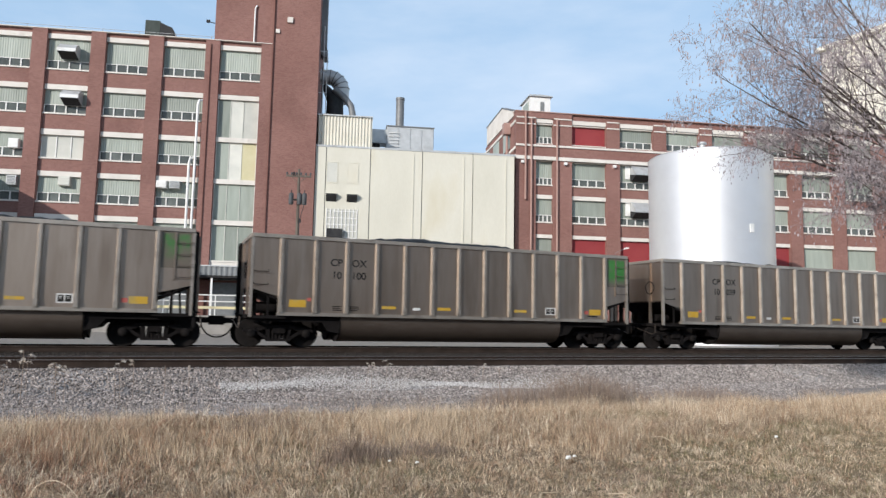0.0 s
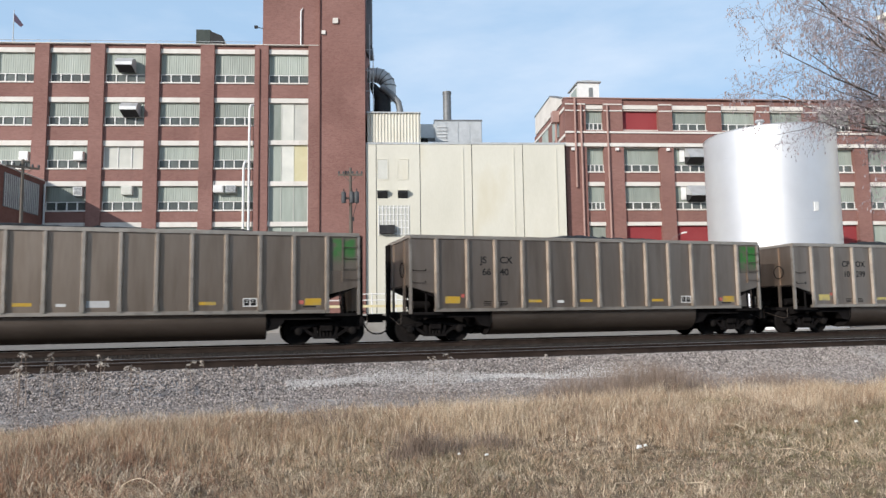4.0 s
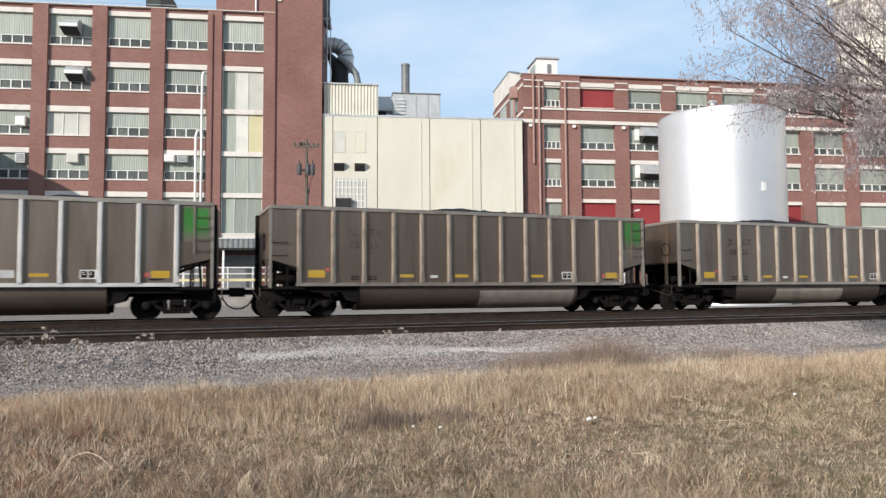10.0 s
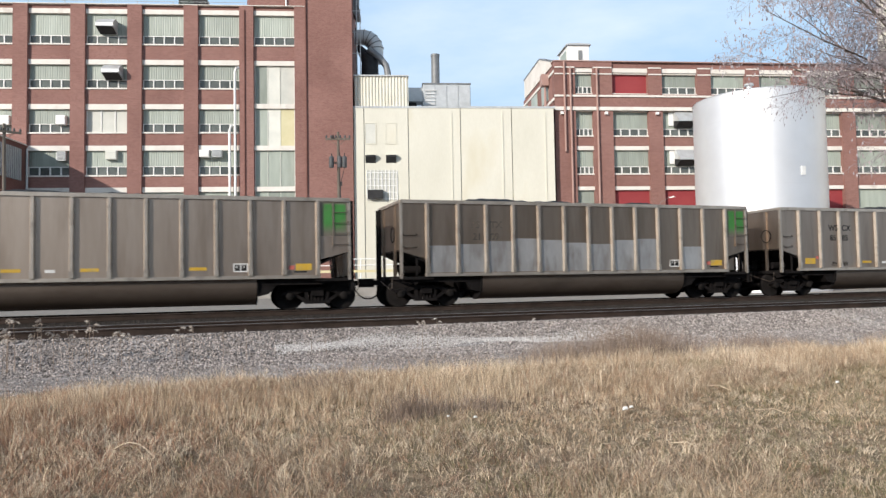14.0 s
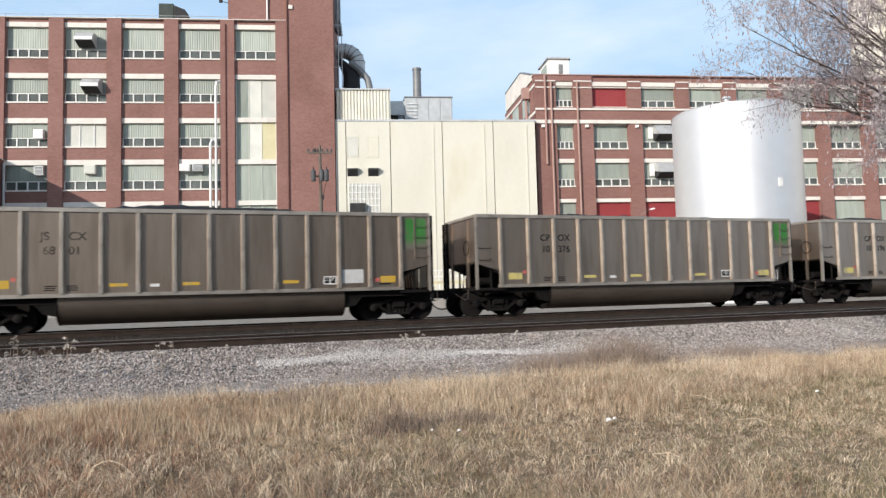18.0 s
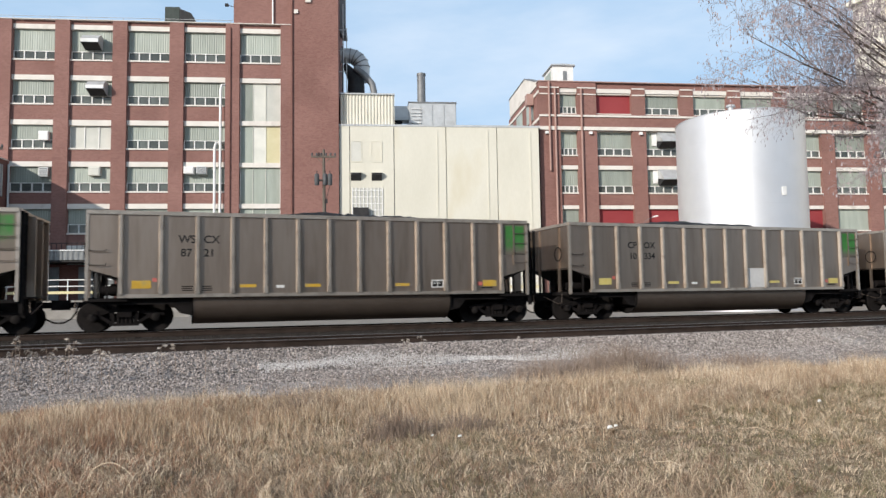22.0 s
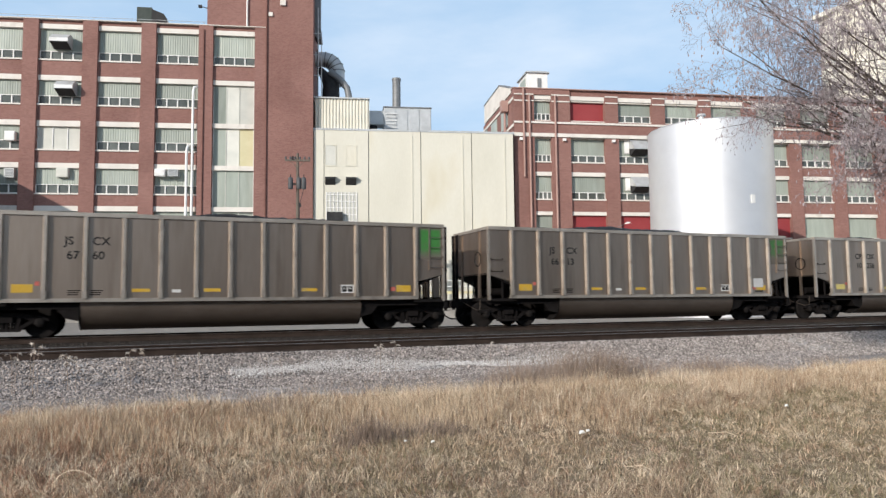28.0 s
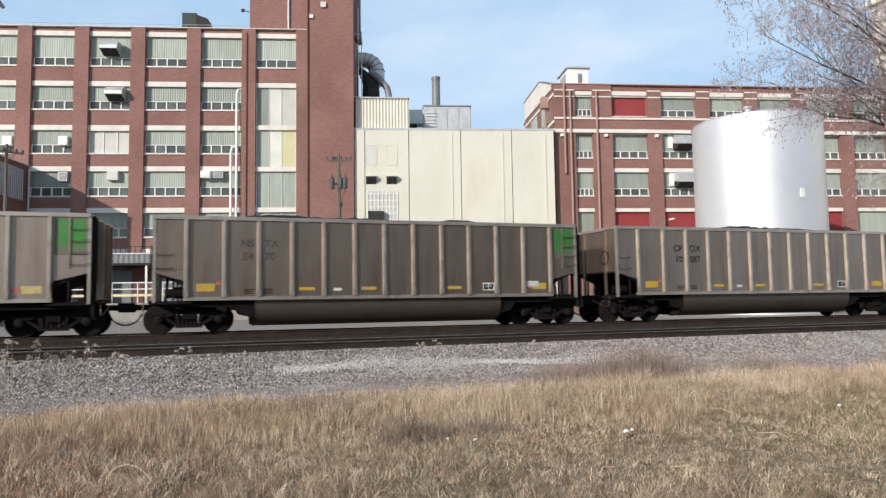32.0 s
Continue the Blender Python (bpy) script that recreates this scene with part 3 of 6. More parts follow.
def wheelset_mesh():
    s = Shape()
    for sgn in (-1, 1):
        y = sgn * 0.75
        s.tube([(0, y - sgn * 0.075, 0), (0, y - sgn * 0.07, 0), (0, y - sgn * 0.045, 0), (0, y + sgn * 0.06, 0), (0, y + sgn * 0.065, 0)], [0.44, 0.475, 0.458, 0.452, 0.36], n=28)
        s.tube([(0, y + sgn * 0.05, 0), (0, y + sgn * 0.085, 0)], [0.16, 0.14], n=14)
        for k in range(5):
            a = 2 * math.pi * k / 5
            s.tube([(0.26 * math.cos(a), y + sgn * 0.062, 0.26 * math.sin(a)), (0.26 * math.cos(a), y + sgn * 0.075, 0.26 * math.sin(a))], 0.035, n=6)
    s.tube([(0, -1.05, 0), (0, 1.05, 0)], 0.085, n=12)
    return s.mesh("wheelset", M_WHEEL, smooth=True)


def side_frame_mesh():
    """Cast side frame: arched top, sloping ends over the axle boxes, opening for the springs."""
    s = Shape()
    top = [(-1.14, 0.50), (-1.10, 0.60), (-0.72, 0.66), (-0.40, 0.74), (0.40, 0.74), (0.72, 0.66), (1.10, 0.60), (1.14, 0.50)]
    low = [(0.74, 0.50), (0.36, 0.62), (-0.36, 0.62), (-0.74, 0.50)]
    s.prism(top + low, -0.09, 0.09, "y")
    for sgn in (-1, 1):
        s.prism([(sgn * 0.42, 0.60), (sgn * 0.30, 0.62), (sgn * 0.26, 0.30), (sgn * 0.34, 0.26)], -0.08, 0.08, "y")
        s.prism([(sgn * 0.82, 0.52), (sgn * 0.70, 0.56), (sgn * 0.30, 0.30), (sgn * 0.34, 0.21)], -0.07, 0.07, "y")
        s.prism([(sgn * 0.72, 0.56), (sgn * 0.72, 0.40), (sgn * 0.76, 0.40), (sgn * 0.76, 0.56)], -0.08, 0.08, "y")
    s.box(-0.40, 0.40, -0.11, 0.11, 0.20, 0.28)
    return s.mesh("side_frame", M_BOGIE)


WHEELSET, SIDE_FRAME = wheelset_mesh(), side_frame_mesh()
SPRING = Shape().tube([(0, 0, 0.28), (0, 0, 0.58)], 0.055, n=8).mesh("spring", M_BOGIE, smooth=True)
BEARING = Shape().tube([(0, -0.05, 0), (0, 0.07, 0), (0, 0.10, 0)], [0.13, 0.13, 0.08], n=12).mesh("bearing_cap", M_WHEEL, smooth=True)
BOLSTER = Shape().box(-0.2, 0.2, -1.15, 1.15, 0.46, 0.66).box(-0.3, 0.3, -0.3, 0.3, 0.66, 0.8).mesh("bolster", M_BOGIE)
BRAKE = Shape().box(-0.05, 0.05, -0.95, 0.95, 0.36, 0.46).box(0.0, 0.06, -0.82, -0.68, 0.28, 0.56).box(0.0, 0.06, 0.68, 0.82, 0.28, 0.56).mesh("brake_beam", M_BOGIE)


def bogie(parent, x):
    b = part("bogie", BOLSTER, None, parent, at=pose(x, 0, 0))
    for sgn in (-1, 1):
        part("side_frame", SIDE_FRAME, None, b, at=pose(0, sgn * 1.0, 0))
        part("brake_beam", BRAKE, None, b, at=pose(sgn * 0.38, 0, 0, 0, 0, 0 if sgn > 0 else 180))
        for dx in (-0.17, -0.055, 0.06, 0.175):
            part("spring", SPRING, None, b, at=pose(dx, sgn * 1.02, 0))
        for ax in (-AXLE, AXLE):
            part("bearing_cap", BEARING, None, b, at=pose(ax, sgn * 1.07, 0.457, 0, 0, 0 if sgn > 0 else 180))
    for ax in (-AXLE, AXLE):
        part("wheelset", WHEELSET, None, b, at=pose(ax, 0, 0.457))
    return b


def grab_iron(x0, x1, z, y=-SIDE):
    o = 0.07 if y < 0 else -0.07
    return Shape().tube([(x0, y, z + 0.05), (x0, y - o, z + 0.05), (x0, y - o, z), (x1, y - o, z), (x1, y - o, z + 0.05), (x1, y, z + 0.05)], 0.012, n=6)


def coal_wagon(at):
    w = thing("coal_wagon", "grey aluminium open coal wagon, loaded, on two bogies", "coal wagon", at)
    lo, hi = 1.63, 1.90  # lower edge of the end bays, at the rib and at the corner
    for s in (-1, 1):
        y0, y1 = sorted((s * SIDE, s * (SIDE - 0.03)))
        out = [(-HALF, hi), (RIBS[0], lo), (RIBS[0], SILL), (RIBS[-1], SILL), (RIBS[-1], lo), (HALF, hi), (HALF, TOP), (-HALF, TOP)]
        part("side_sheet", Shape().prism(out, y0, y1, "y"), M_CARBODY, w)
        a, b = sorted((s * (SIDE + 0.05), s * (SIDE - 0.07)))
        part("top_chord", Shape().box(-HALF - 0.02, HALF + 0.02, a, b, TOP - 0.09, TOP + 0.03), M_CARRIB, w, "battered aluminium top rail")
        a, b = sorted((s * (SIDE + 0.06), s * (SIDE - 0.08)))
        part("side_sill", Shape().box(RIBS[0] - 0.08, RIBS[-1] + 0.08, a, b, SILL - 0.06, SILL + 0.05), M_CARRIB, w)
        rib = Shape()
        a, b = s * SIDE, s * (SIDE + 0.10)
        rib.prism([(-0.075, a), (-0.04, b), (0.04, b), (0.075, a)], SILL + 0.05, TOP - 0.09, "z")
        rib.prism([(-0.075, a + s * 0.003), (-0.06, b + s * 0.012), (0.06, b + s * 0.012), (0.075, a + s * 0.003)], SILL + 0.05, SILL + 0.26, "z")
        rm = rib.mesh("rib", M_CARRIB)
        for x in RIBS:
            part("rib", rm, None, w, at=pose(x, 0, 0))
        for x in (-HALF, HALF):
            a, b = sorted((s * (SIDE + 0.02), s * (SIDE - 0.08)))
            part("corner_post", Shape().box(x - 0.045, x + 0.045, a, b, 0.98, TOP - 0.09), M_CARRIB, w)
            e = -1 if x < 0 else 1
            a, b = sorted((s * (SIDE - 0.03), s * (SIDE - 0.08)))
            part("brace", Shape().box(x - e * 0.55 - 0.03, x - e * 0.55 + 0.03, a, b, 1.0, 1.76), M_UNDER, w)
            a, b = sorted((s * SIDE, s * (SIDE - 0.10)))
            part("end_sill", Shape().box(min(x, x - e * 1.1), max(x, x - e * 1.1), a, b, 0.94, 1.03), M_UNDER, w)
        for k in range(4):
            part("grab_iron", grab_iron(HALF - 0.52, HALF - 0.04, 2.14 + 0.35 * k, s * SIDE), M_TUB, w)
        a, b = sorted((s * (SIDE + 0.035), s * SIDE))
        part("ladder_stile", Shape().box(HALF - 0.56, HALF - 0.50, a, b, 2.05, TOP - 0.1), M_CARBODY, w)
        for k in range(2):
            part("grab_iron", grab_iron(-HALF + 0.06, -HALF + 0.52, 2.02 + 0.42 * k, s * SIDE), M_UNDER, w)
        # belly tub
        prof = [(s * 0.02, 1.05), (s * 1.5, 1.05)]
        for k in range(0, 11):
            a = math.pi * k / 10
            prof.append((s * (0.76 + 0.73 * math.cos(a)), 0.82 - 0.61 * math.sin(a)))
        part("tub", Shape().prism(prof, -4.25, 4.25), M_TUB, w, "rounded belly tub", smooth=True)
        for x in (-4.27, 4.23):
            part("tub_end", Shape().prism([(q[0] * 1.01, q[1] * 1.0 - 0.01) for q in prof], x, x + 0.04), M_UNDER, w)
    for e in (-1, 1):
        x0, x1 = sorted((e * HALF, e * (HALF - 0.03)))
        part("end_sheet", Shape().box(x0, x1, -SIDE + 0.03, SIDE - 0.03, 1.91, TOP), M_CARBODY, w)
        x0, x1 = sorted((e * (HALF + 0.05), e * (HALF - 0.05)))
        part("end_chord", Shape().box(x0, x1, -SIDE + 0.07, SIDE - 0.07, TOP - 0.08, TOP + 0.026), M_CARRIB, w)
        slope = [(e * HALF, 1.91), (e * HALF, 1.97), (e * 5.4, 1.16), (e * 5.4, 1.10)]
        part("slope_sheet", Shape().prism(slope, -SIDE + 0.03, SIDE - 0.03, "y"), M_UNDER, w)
        for y in (-0.8, 0.8) if e < 0 else (-0.5, 0.5, 1.46):
            x0, x1 = sorted((e * (HALF - 0.02), e * (HALF + (0.06 if e < 0 else 0.26))))
            part("end_post", Shape().box(x0, x1, y - 0.05, y + 0.05, 1.0, TOP - 0.1), M_CARBODY, w)
        if e > 0:
            part("end_shelf", Shape().prism([(HALF, -1.45), (HALF + 0.06, -1.5), (HALF + 0.28, 1.5), (HALF, 1.55)], TOP - 0.1, TOP - 0.03, "z"), M_CARBODY, w)
            part("crossover_step", Shape().box(HALF, HALF + 0.3, -1.2, 1.2, 1.07, 1.11), M_UNDER, w)
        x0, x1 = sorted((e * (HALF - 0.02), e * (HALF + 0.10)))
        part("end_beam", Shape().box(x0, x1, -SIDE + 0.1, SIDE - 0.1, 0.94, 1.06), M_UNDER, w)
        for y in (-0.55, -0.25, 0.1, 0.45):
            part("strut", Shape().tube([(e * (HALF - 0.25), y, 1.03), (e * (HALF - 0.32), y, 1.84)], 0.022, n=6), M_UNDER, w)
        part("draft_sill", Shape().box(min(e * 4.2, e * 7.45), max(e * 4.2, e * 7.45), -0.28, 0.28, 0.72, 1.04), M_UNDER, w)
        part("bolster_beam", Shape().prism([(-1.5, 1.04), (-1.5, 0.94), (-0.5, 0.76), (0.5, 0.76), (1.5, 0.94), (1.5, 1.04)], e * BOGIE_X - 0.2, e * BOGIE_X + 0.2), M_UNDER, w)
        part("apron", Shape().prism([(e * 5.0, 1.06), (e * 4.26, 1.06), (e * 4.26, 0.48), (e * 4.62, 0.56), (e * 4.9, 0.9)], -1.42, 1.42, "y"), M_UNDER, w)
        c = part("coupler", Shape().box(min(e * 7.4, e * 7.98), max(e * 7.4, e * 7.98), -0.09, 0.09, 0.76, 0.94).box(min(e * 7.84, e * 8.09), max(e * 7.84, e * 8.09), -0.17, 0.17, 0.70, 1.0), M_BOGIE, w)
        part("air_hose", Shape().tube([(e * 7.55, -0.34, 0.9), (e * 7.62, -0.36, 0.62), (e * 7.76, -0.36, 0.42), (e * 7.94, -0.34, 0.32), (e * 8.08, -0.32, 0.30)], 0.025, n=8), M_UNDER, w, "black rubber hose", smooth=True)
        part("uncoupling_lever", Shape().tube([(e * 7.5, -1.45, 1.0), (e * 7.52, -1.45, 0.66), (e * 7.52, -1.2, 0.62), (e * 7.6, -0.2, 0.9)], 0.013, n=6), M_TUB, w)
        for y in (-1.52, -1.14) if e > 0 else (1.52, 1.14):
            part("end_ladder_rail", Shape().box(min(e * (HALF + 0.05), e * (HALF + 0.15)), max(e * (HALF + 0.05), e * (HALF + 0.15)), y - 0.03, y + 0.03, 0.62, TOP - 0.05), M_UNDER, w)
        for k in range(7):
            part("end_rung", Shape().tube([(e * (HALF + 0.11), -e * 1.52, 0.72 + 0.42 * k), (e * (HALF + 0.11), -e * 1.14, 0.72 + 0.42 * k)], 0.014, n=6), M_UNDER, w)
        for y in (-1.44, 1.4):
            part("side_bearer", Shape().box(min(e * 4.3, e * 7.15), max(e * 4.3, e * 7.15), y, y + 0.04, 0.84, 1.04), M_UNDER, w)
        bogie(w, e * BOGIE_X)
    # brake gear at one end
    part("brake_cylinder", Shape().tube([(-6.9, -0.7, 1.28), (-6.3, -0.7, 1.28)], 0.15, n=12), M_UNDER, w, smooth=True)
    part("air_reservoir", Shape().tube([(-6.75, 0.5, 1.32), (-5.9, 0.5, 1.32)], 0.2, n=12), M_UNDER, w, smooth=True)
    part("brake_wheel", Shape().tube([(-HALF - 0.12, -0.9 + 0.26 * math.cos(a), 2.5 + 0.26 * math.sin(a)) for a in np.linspace(0, 6.283, 15)], 0.018, n=6), M_UNDER, w)
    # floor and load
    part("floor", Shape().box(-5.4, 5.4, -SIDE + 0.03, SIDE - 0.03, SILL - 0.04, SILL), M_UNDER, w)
    return w


def coal_mesh(seed):
    """The heaped load, just above the rim."""
    g = np.random.default_rng(seed)
    nx, ny = 60, 13
    xs, ys = np.linspace(-HALF + 0.06, HALF - 0.06, nx), np.linspace(-SIDE + 0.08, SIDE - 0.08, ny)
    gx, gy = np.meshgrid(xs, ys)
    crown = (0.50 + 0.04 * (seed % 3)) * (1 - (gy / SIDE) ** 2) * np.exp(-((gx + 0.5 - 0.7 * (seed % 2)) / 6.0) ** 6) + 0.12 * (1 - (gy / SIDE) ** 2)
    roll = 0.05 * np.sin(gx * 0.8 + seed) + 0.035 * np.sin(gx * 1.9 + 2.1 * seed)
    gz = TOP - 0.42 + crown + roll + g.normal(0, 0.02, gx.shape)
    i = np.arange(ny - 1)[:, None] * nx + np.arange(nx - 1)[None, :]
    return raw_mesh("coal_load", np.stack([gx, gy, gz], -1).reshape(-1, 3), np.stack([i, i + 1, i + nx + 1, i + nx], -1).reshape(-1, 4), M_COAL)


def lettering(rows, mat):
    """Painted characters as one flat mesh on the near side; rows of (text, x, z, height)."""
    v, f = [], []
    for text, x, z, h in rows:
        cu = bpy.data.curves.new("lettering", "FONT")
        cu.body, cu.size, cu.extrude = text, h * 1.4, 0.001
        cu.offset = 0.006
        tmp = bpy.data.objects.new("lettering", cu)
        me = bpy.data.meshes.new_from_object(tmp)
        k = len(v)
        v += [(x + p.co.x, -SIDE - 0.004 - (0.002 if p.co.z > 0 else 0), z + p.co.y) for p in me.vertices]
        f += [tuple(k + i for i in p.vertices) for p in me.polygons]
        bpy.data.objects.remove(tmp)
        bpy.data.curves.remove(cu)
        bpy.data.meshes.remove(me)
    me = bpy.data.meshes.new("lettering")
    me.from_pydata(v, [], f)
    me.materials.append(mat)
    return me


def patch(w, name, x0, x1, z0, z1, mat, label="", proud=0.004):
    return part(name, Shape().box(x0, x1, -SIDE - proud, -SIDE, z0, z1), mat, w, label)


def standard_marks(w, seed, pale):
    """Safety patches, stencils and the data plate that every wagon carries."""
    g = random.Random(seed)
    yel = M_PALEYELLOW if pale else M_YELLOW
    a = RIBS[0]
    patch(w, "reflective_patch", a + 0.30, a + 0.84, 1.32, 1.56, yel, "yellow reflective patch")
    b = RIBS[11]
    patch(w, "reflective_patch", b + 0.36, b + 0.88, 1.30, 1.52, yel, "yellow reflective patch")
    if g.random() < 0.7:
        patch(w, "defect_mark", b + 0.30, b + 0.72, 1.23, 1.285, M_LETTER)
    for k, sz in ((3, 0.5), (5, 0.5), (8, 0.5)):
        patch(w, "reflective_patch", RIBS[k] + 0.22, RIBS[k] + 0.22 + sz, 1.33, 1.43, yel, "yellow reflective strip")
    patch(w, "stencil", RIBS[4] + 0.32, RIBS[4] + 0.58, 1.31, 1.40, M_STENCIL, "white stencilled plate")
    p = RIBS[10] - 0.52
    patch(w, "data_plate", p, p + 0.44, 1.27, 1.54, M_STENCIL, "white data plate with two black squares")
    for x0 in (0.035, 0.235):
        patch(w, "plate_square", p + x0, p + x0 + 0.165, 1.305, 1.505, M_LETTER, proud=0.006)
        for z0 in (1.40, 1.45):
            patch(w, "plate_line", p + x0 + g.uniform(0.02, 0.06), p + x0 + g.uniform(0.08, 0.13), z0, z0 + 0.018, M_STENCIL, proud=0.009)
    patch(w, "red_mark", RIBS[0] + 0.88, RIBS[0] + 1.0, 1.52, 1.64, M_RED, "small red mark")
    for i in range(6):
        z = 1.24 + 0.06 * (i % 3)
        x0 = RIBS[2 if i < 3 else 1] + (0.14 if i < 3 else 0.6)
        patch(w, "stencil_bar", x0, x0 + g.uniform(0.26, 0.34), z, z + 0.028, M_UNDER)
    patch(w, "red_mark", b + 0.14, b + 0.32, 1.33, 1.46, M_RED, "small red mark")
    patch(w, "green_panel", RIBS[-1] + 0.10, HALF - 0.08, 2.42, 3.52, M_GREEN if seed % 3 else M_GREENWORN, "faded green end panel")


# wagon number in the train: letters, figures, pale marks, repair patches (bay, from, to, low, high), tub patch
WAGONS = {
    -1: (('CP', 'OX'), ('10', '118'), False, (), None),
    0: (('CP', 'OX'), ('10', '211'), False, (), None),
    1: (('CP', 'OX'), ('10', '100'), False, (), None),
    2: (('CP', 'OX'), ('10', '039'), False, (), None),
    3: (('NS', 'TX'), ('85', '14'), False, ((6, 0.1, 0.72, 1.28, 1.48),), None),
    4: (('JS', 'CX'), ('66', '40'), False, (), None),
    5: (('CP', 'OX'), ('10', '299'), True, (), (1.2, 3.9)),
    6: (('JS', 'CX'), ('66', '10'), False, (), None),
    7: (('CP', 'OX'), ('32', '20'), False, ((2, 0.16, 0.66, 1.3, 1.95), (4, 0.1, 0.82, 1.42, 1.85), (8, 0.2, 0.86, 1.3, 1.52)), None),
    8: (('NS', 'TX'), ('85', '15'), False, (), (0.2, 4.1)),
    9: (('JS', 'CX'), ('68', '26'), False, (), (-2.0, 1.9)),
    10: (('PS', 'TX'), ('71', '09'), False, (), None),
    12: (('WS', 'CX'), ('85', '85'), False, ((11, 0.1, 0.9, 1.25, 1.85), (6, 0.1, 0.82, 1.27, 1.42)), None),
    13: (('JS', 'CX'), ('68', '01'), False, ((11, 0.1, 0.78, 1.3, 1.75),), None),
    14: (('CP', 'OX'), ('10', '376'), True, (), None),
    15: (('CP', 'OX'), ('10', '196'), True, (), None),
    16: (('WS', 'CX'), ('87', '21'), False, (), None),
    17: (('CP', 'OX'), ('10', '334'), True, ((8, 0.1, 0.94, 1.16, 1.95),), None),
    18: (('PS', 'TX'), ('22', '74'), False, (), None),
    19: (('CP', 'OX'), ('10', '304'), True, ((2, 0.2, 0.9, 1.2, 1.62), (7, 0.1, 0.9, 1.3, 1.62)), None),
    20: (('JS', 'CX'), ('67', '60'), False, (), None),
    21: (('JS', 'CX'), ('66', '13'), False, ((12, 0.2, 0.7, 1.42, 1.8),), None),
    22: (('CP', 'OX'), ('10', '236'), True, (), None),
    23: (('NS', 'TX'), ('84', '70'), False, ((12, 0.1, 0.55, 1.4, 1.6),), None),
    24: (('CP', 'OX'), ('10', '087'), False, (), None),
    25: (('JS', 'CX'), ('66', '52'), False, (), None),
    26: (('CP', 'OX'), ('10', '331'), False, (), None),
    27: (('CP', 'OX'), ('10', '165'), False, (), None),
    11: (('PS', 'TX'), ('21', '09'), False, tuple((k, 0.09, 0.95, 1.17, h) for k, h in ((1, 2.1), (2, 2.15), (3, 2.25), (4, 2.35), (5, 2.3), (6, 2.2), (7, 2.15), (8, 2.3), (9, 2.35), (11, 2.05))), None),
}
BROWN = (3, 7, 8, 9, 11, 13, 23)
COAL = [coal_mesh(k) for k in (1, 2, 3, 4)]
first = coal_wagon(pose(0, FAR_TRACK, 0))
WAGON_OBS = {}
for k in sorted(WAGONS):
    x = (k - 0.5) * PITCH
    WAGON_OBS[k] = first if k == -1 else copy_thing(first, pose(x, FAR_TRACK, 0))
for k, w in WAGON_OBS.items():
    top, num, pale, patches, tub = WAGONS[k]
    tagged(w, "grey open coal wagon, %s" % ("faded yellow safety patches, heaped load" if pale else "white repair patches, heaped load" if patches else "yellow safety patches, green end panel"), "coal wagon", "coal train")
    part("coal_load", COAL[k % 4], None, w, "heaped black coal")
    standard_marks(w, k, pale)
    r = RIBS[2]
    for row in ((top[0], r - 0.56, 2.72, 0.24), (top[1], r + 0.17, 2.72, 0.24), (num[0], r - 0.50, 2.30, 0.24), (num[1], r + 0.17, 2.30, 0.24)):
        part("lettering", lettering([row], M_LETTERWORN if k in BROWN and top[0] != "CP" else M_LETTER), None, w, "black painted lettering")
    for o in w.children:
        other = M_CARBROWN if k in BROWN and o.name.startswith(("side_sheet", "end_sheet", "end_post")) else M_RIBBRIGHT if k == 7 and o.name.startswith(("rib", "side_sill")) else None
        if other:
            o.material_slots[0].link = "OBJECT"
            o.material_slots[0].material = other
    for bay, a, b, lo, hi in patches:
        x0, x1 = BAYS[bay]
        patch(w, "repair_patch", x0 + a * (x1 - x0), x0 + b * (x1 - x0), lo, hi, M_SCOURED if k == 11 else M_WHITEPATCH, "pale scoured sheet" if k == 11 else "pale fresh repair patch", proud=0.006)
    if tub:
        prof = []
        for q in range(0, 8):
            a = -0.25 + math.pi * 0.55 * q / 7
            prof.append((-(0.76 + 0.738 * math.cos(a)), 0.82 - 0.618 * math.sin(a)))
        inner = [(y + 0.02, z) for y, z in reversed(prof)]
        part("tub_patch", Shape().prism(prof + inner, tub[0], tub[1]), M_CARRIB, w, "pale new tub sheet", smooth=True)


# ---- the factory ----
M_FLAG = surf("dark_blue_cloth", (0.05, 0.055, 0.10), (0.12, 0.06, 0.07), scale=2.5, rough=0.8, fine=8, bump=0.0)
LEFT = pose(0, 0, 0, 0, 0, -14.0)   # local x runs along the front, y away from the railway
RIGHT = pose(0, 0, 0, 0, 0, -13.0)
F1, F2 = 63.4, 64.0


def corrugated(x0, x1, y, z0, z1, step=0.3, depth=0.05):
    n = max(2, int((x1 - x0) / step))
    w = (x1 - x0) / n
    prof = []
    for k in range(n):
        a = x0 + k * w
        prof += [(a, y), (a + w * 0.25, y - depth), (a + w * 0.5, y - depth), (a + w * 0.75, y)]
    prof += [(x1, y), (x1, y + 0.06), (x0, y + 0.06)]
    return Shape().prism(prof, z0, z1, "z")


WINDOW_MESHES = {}


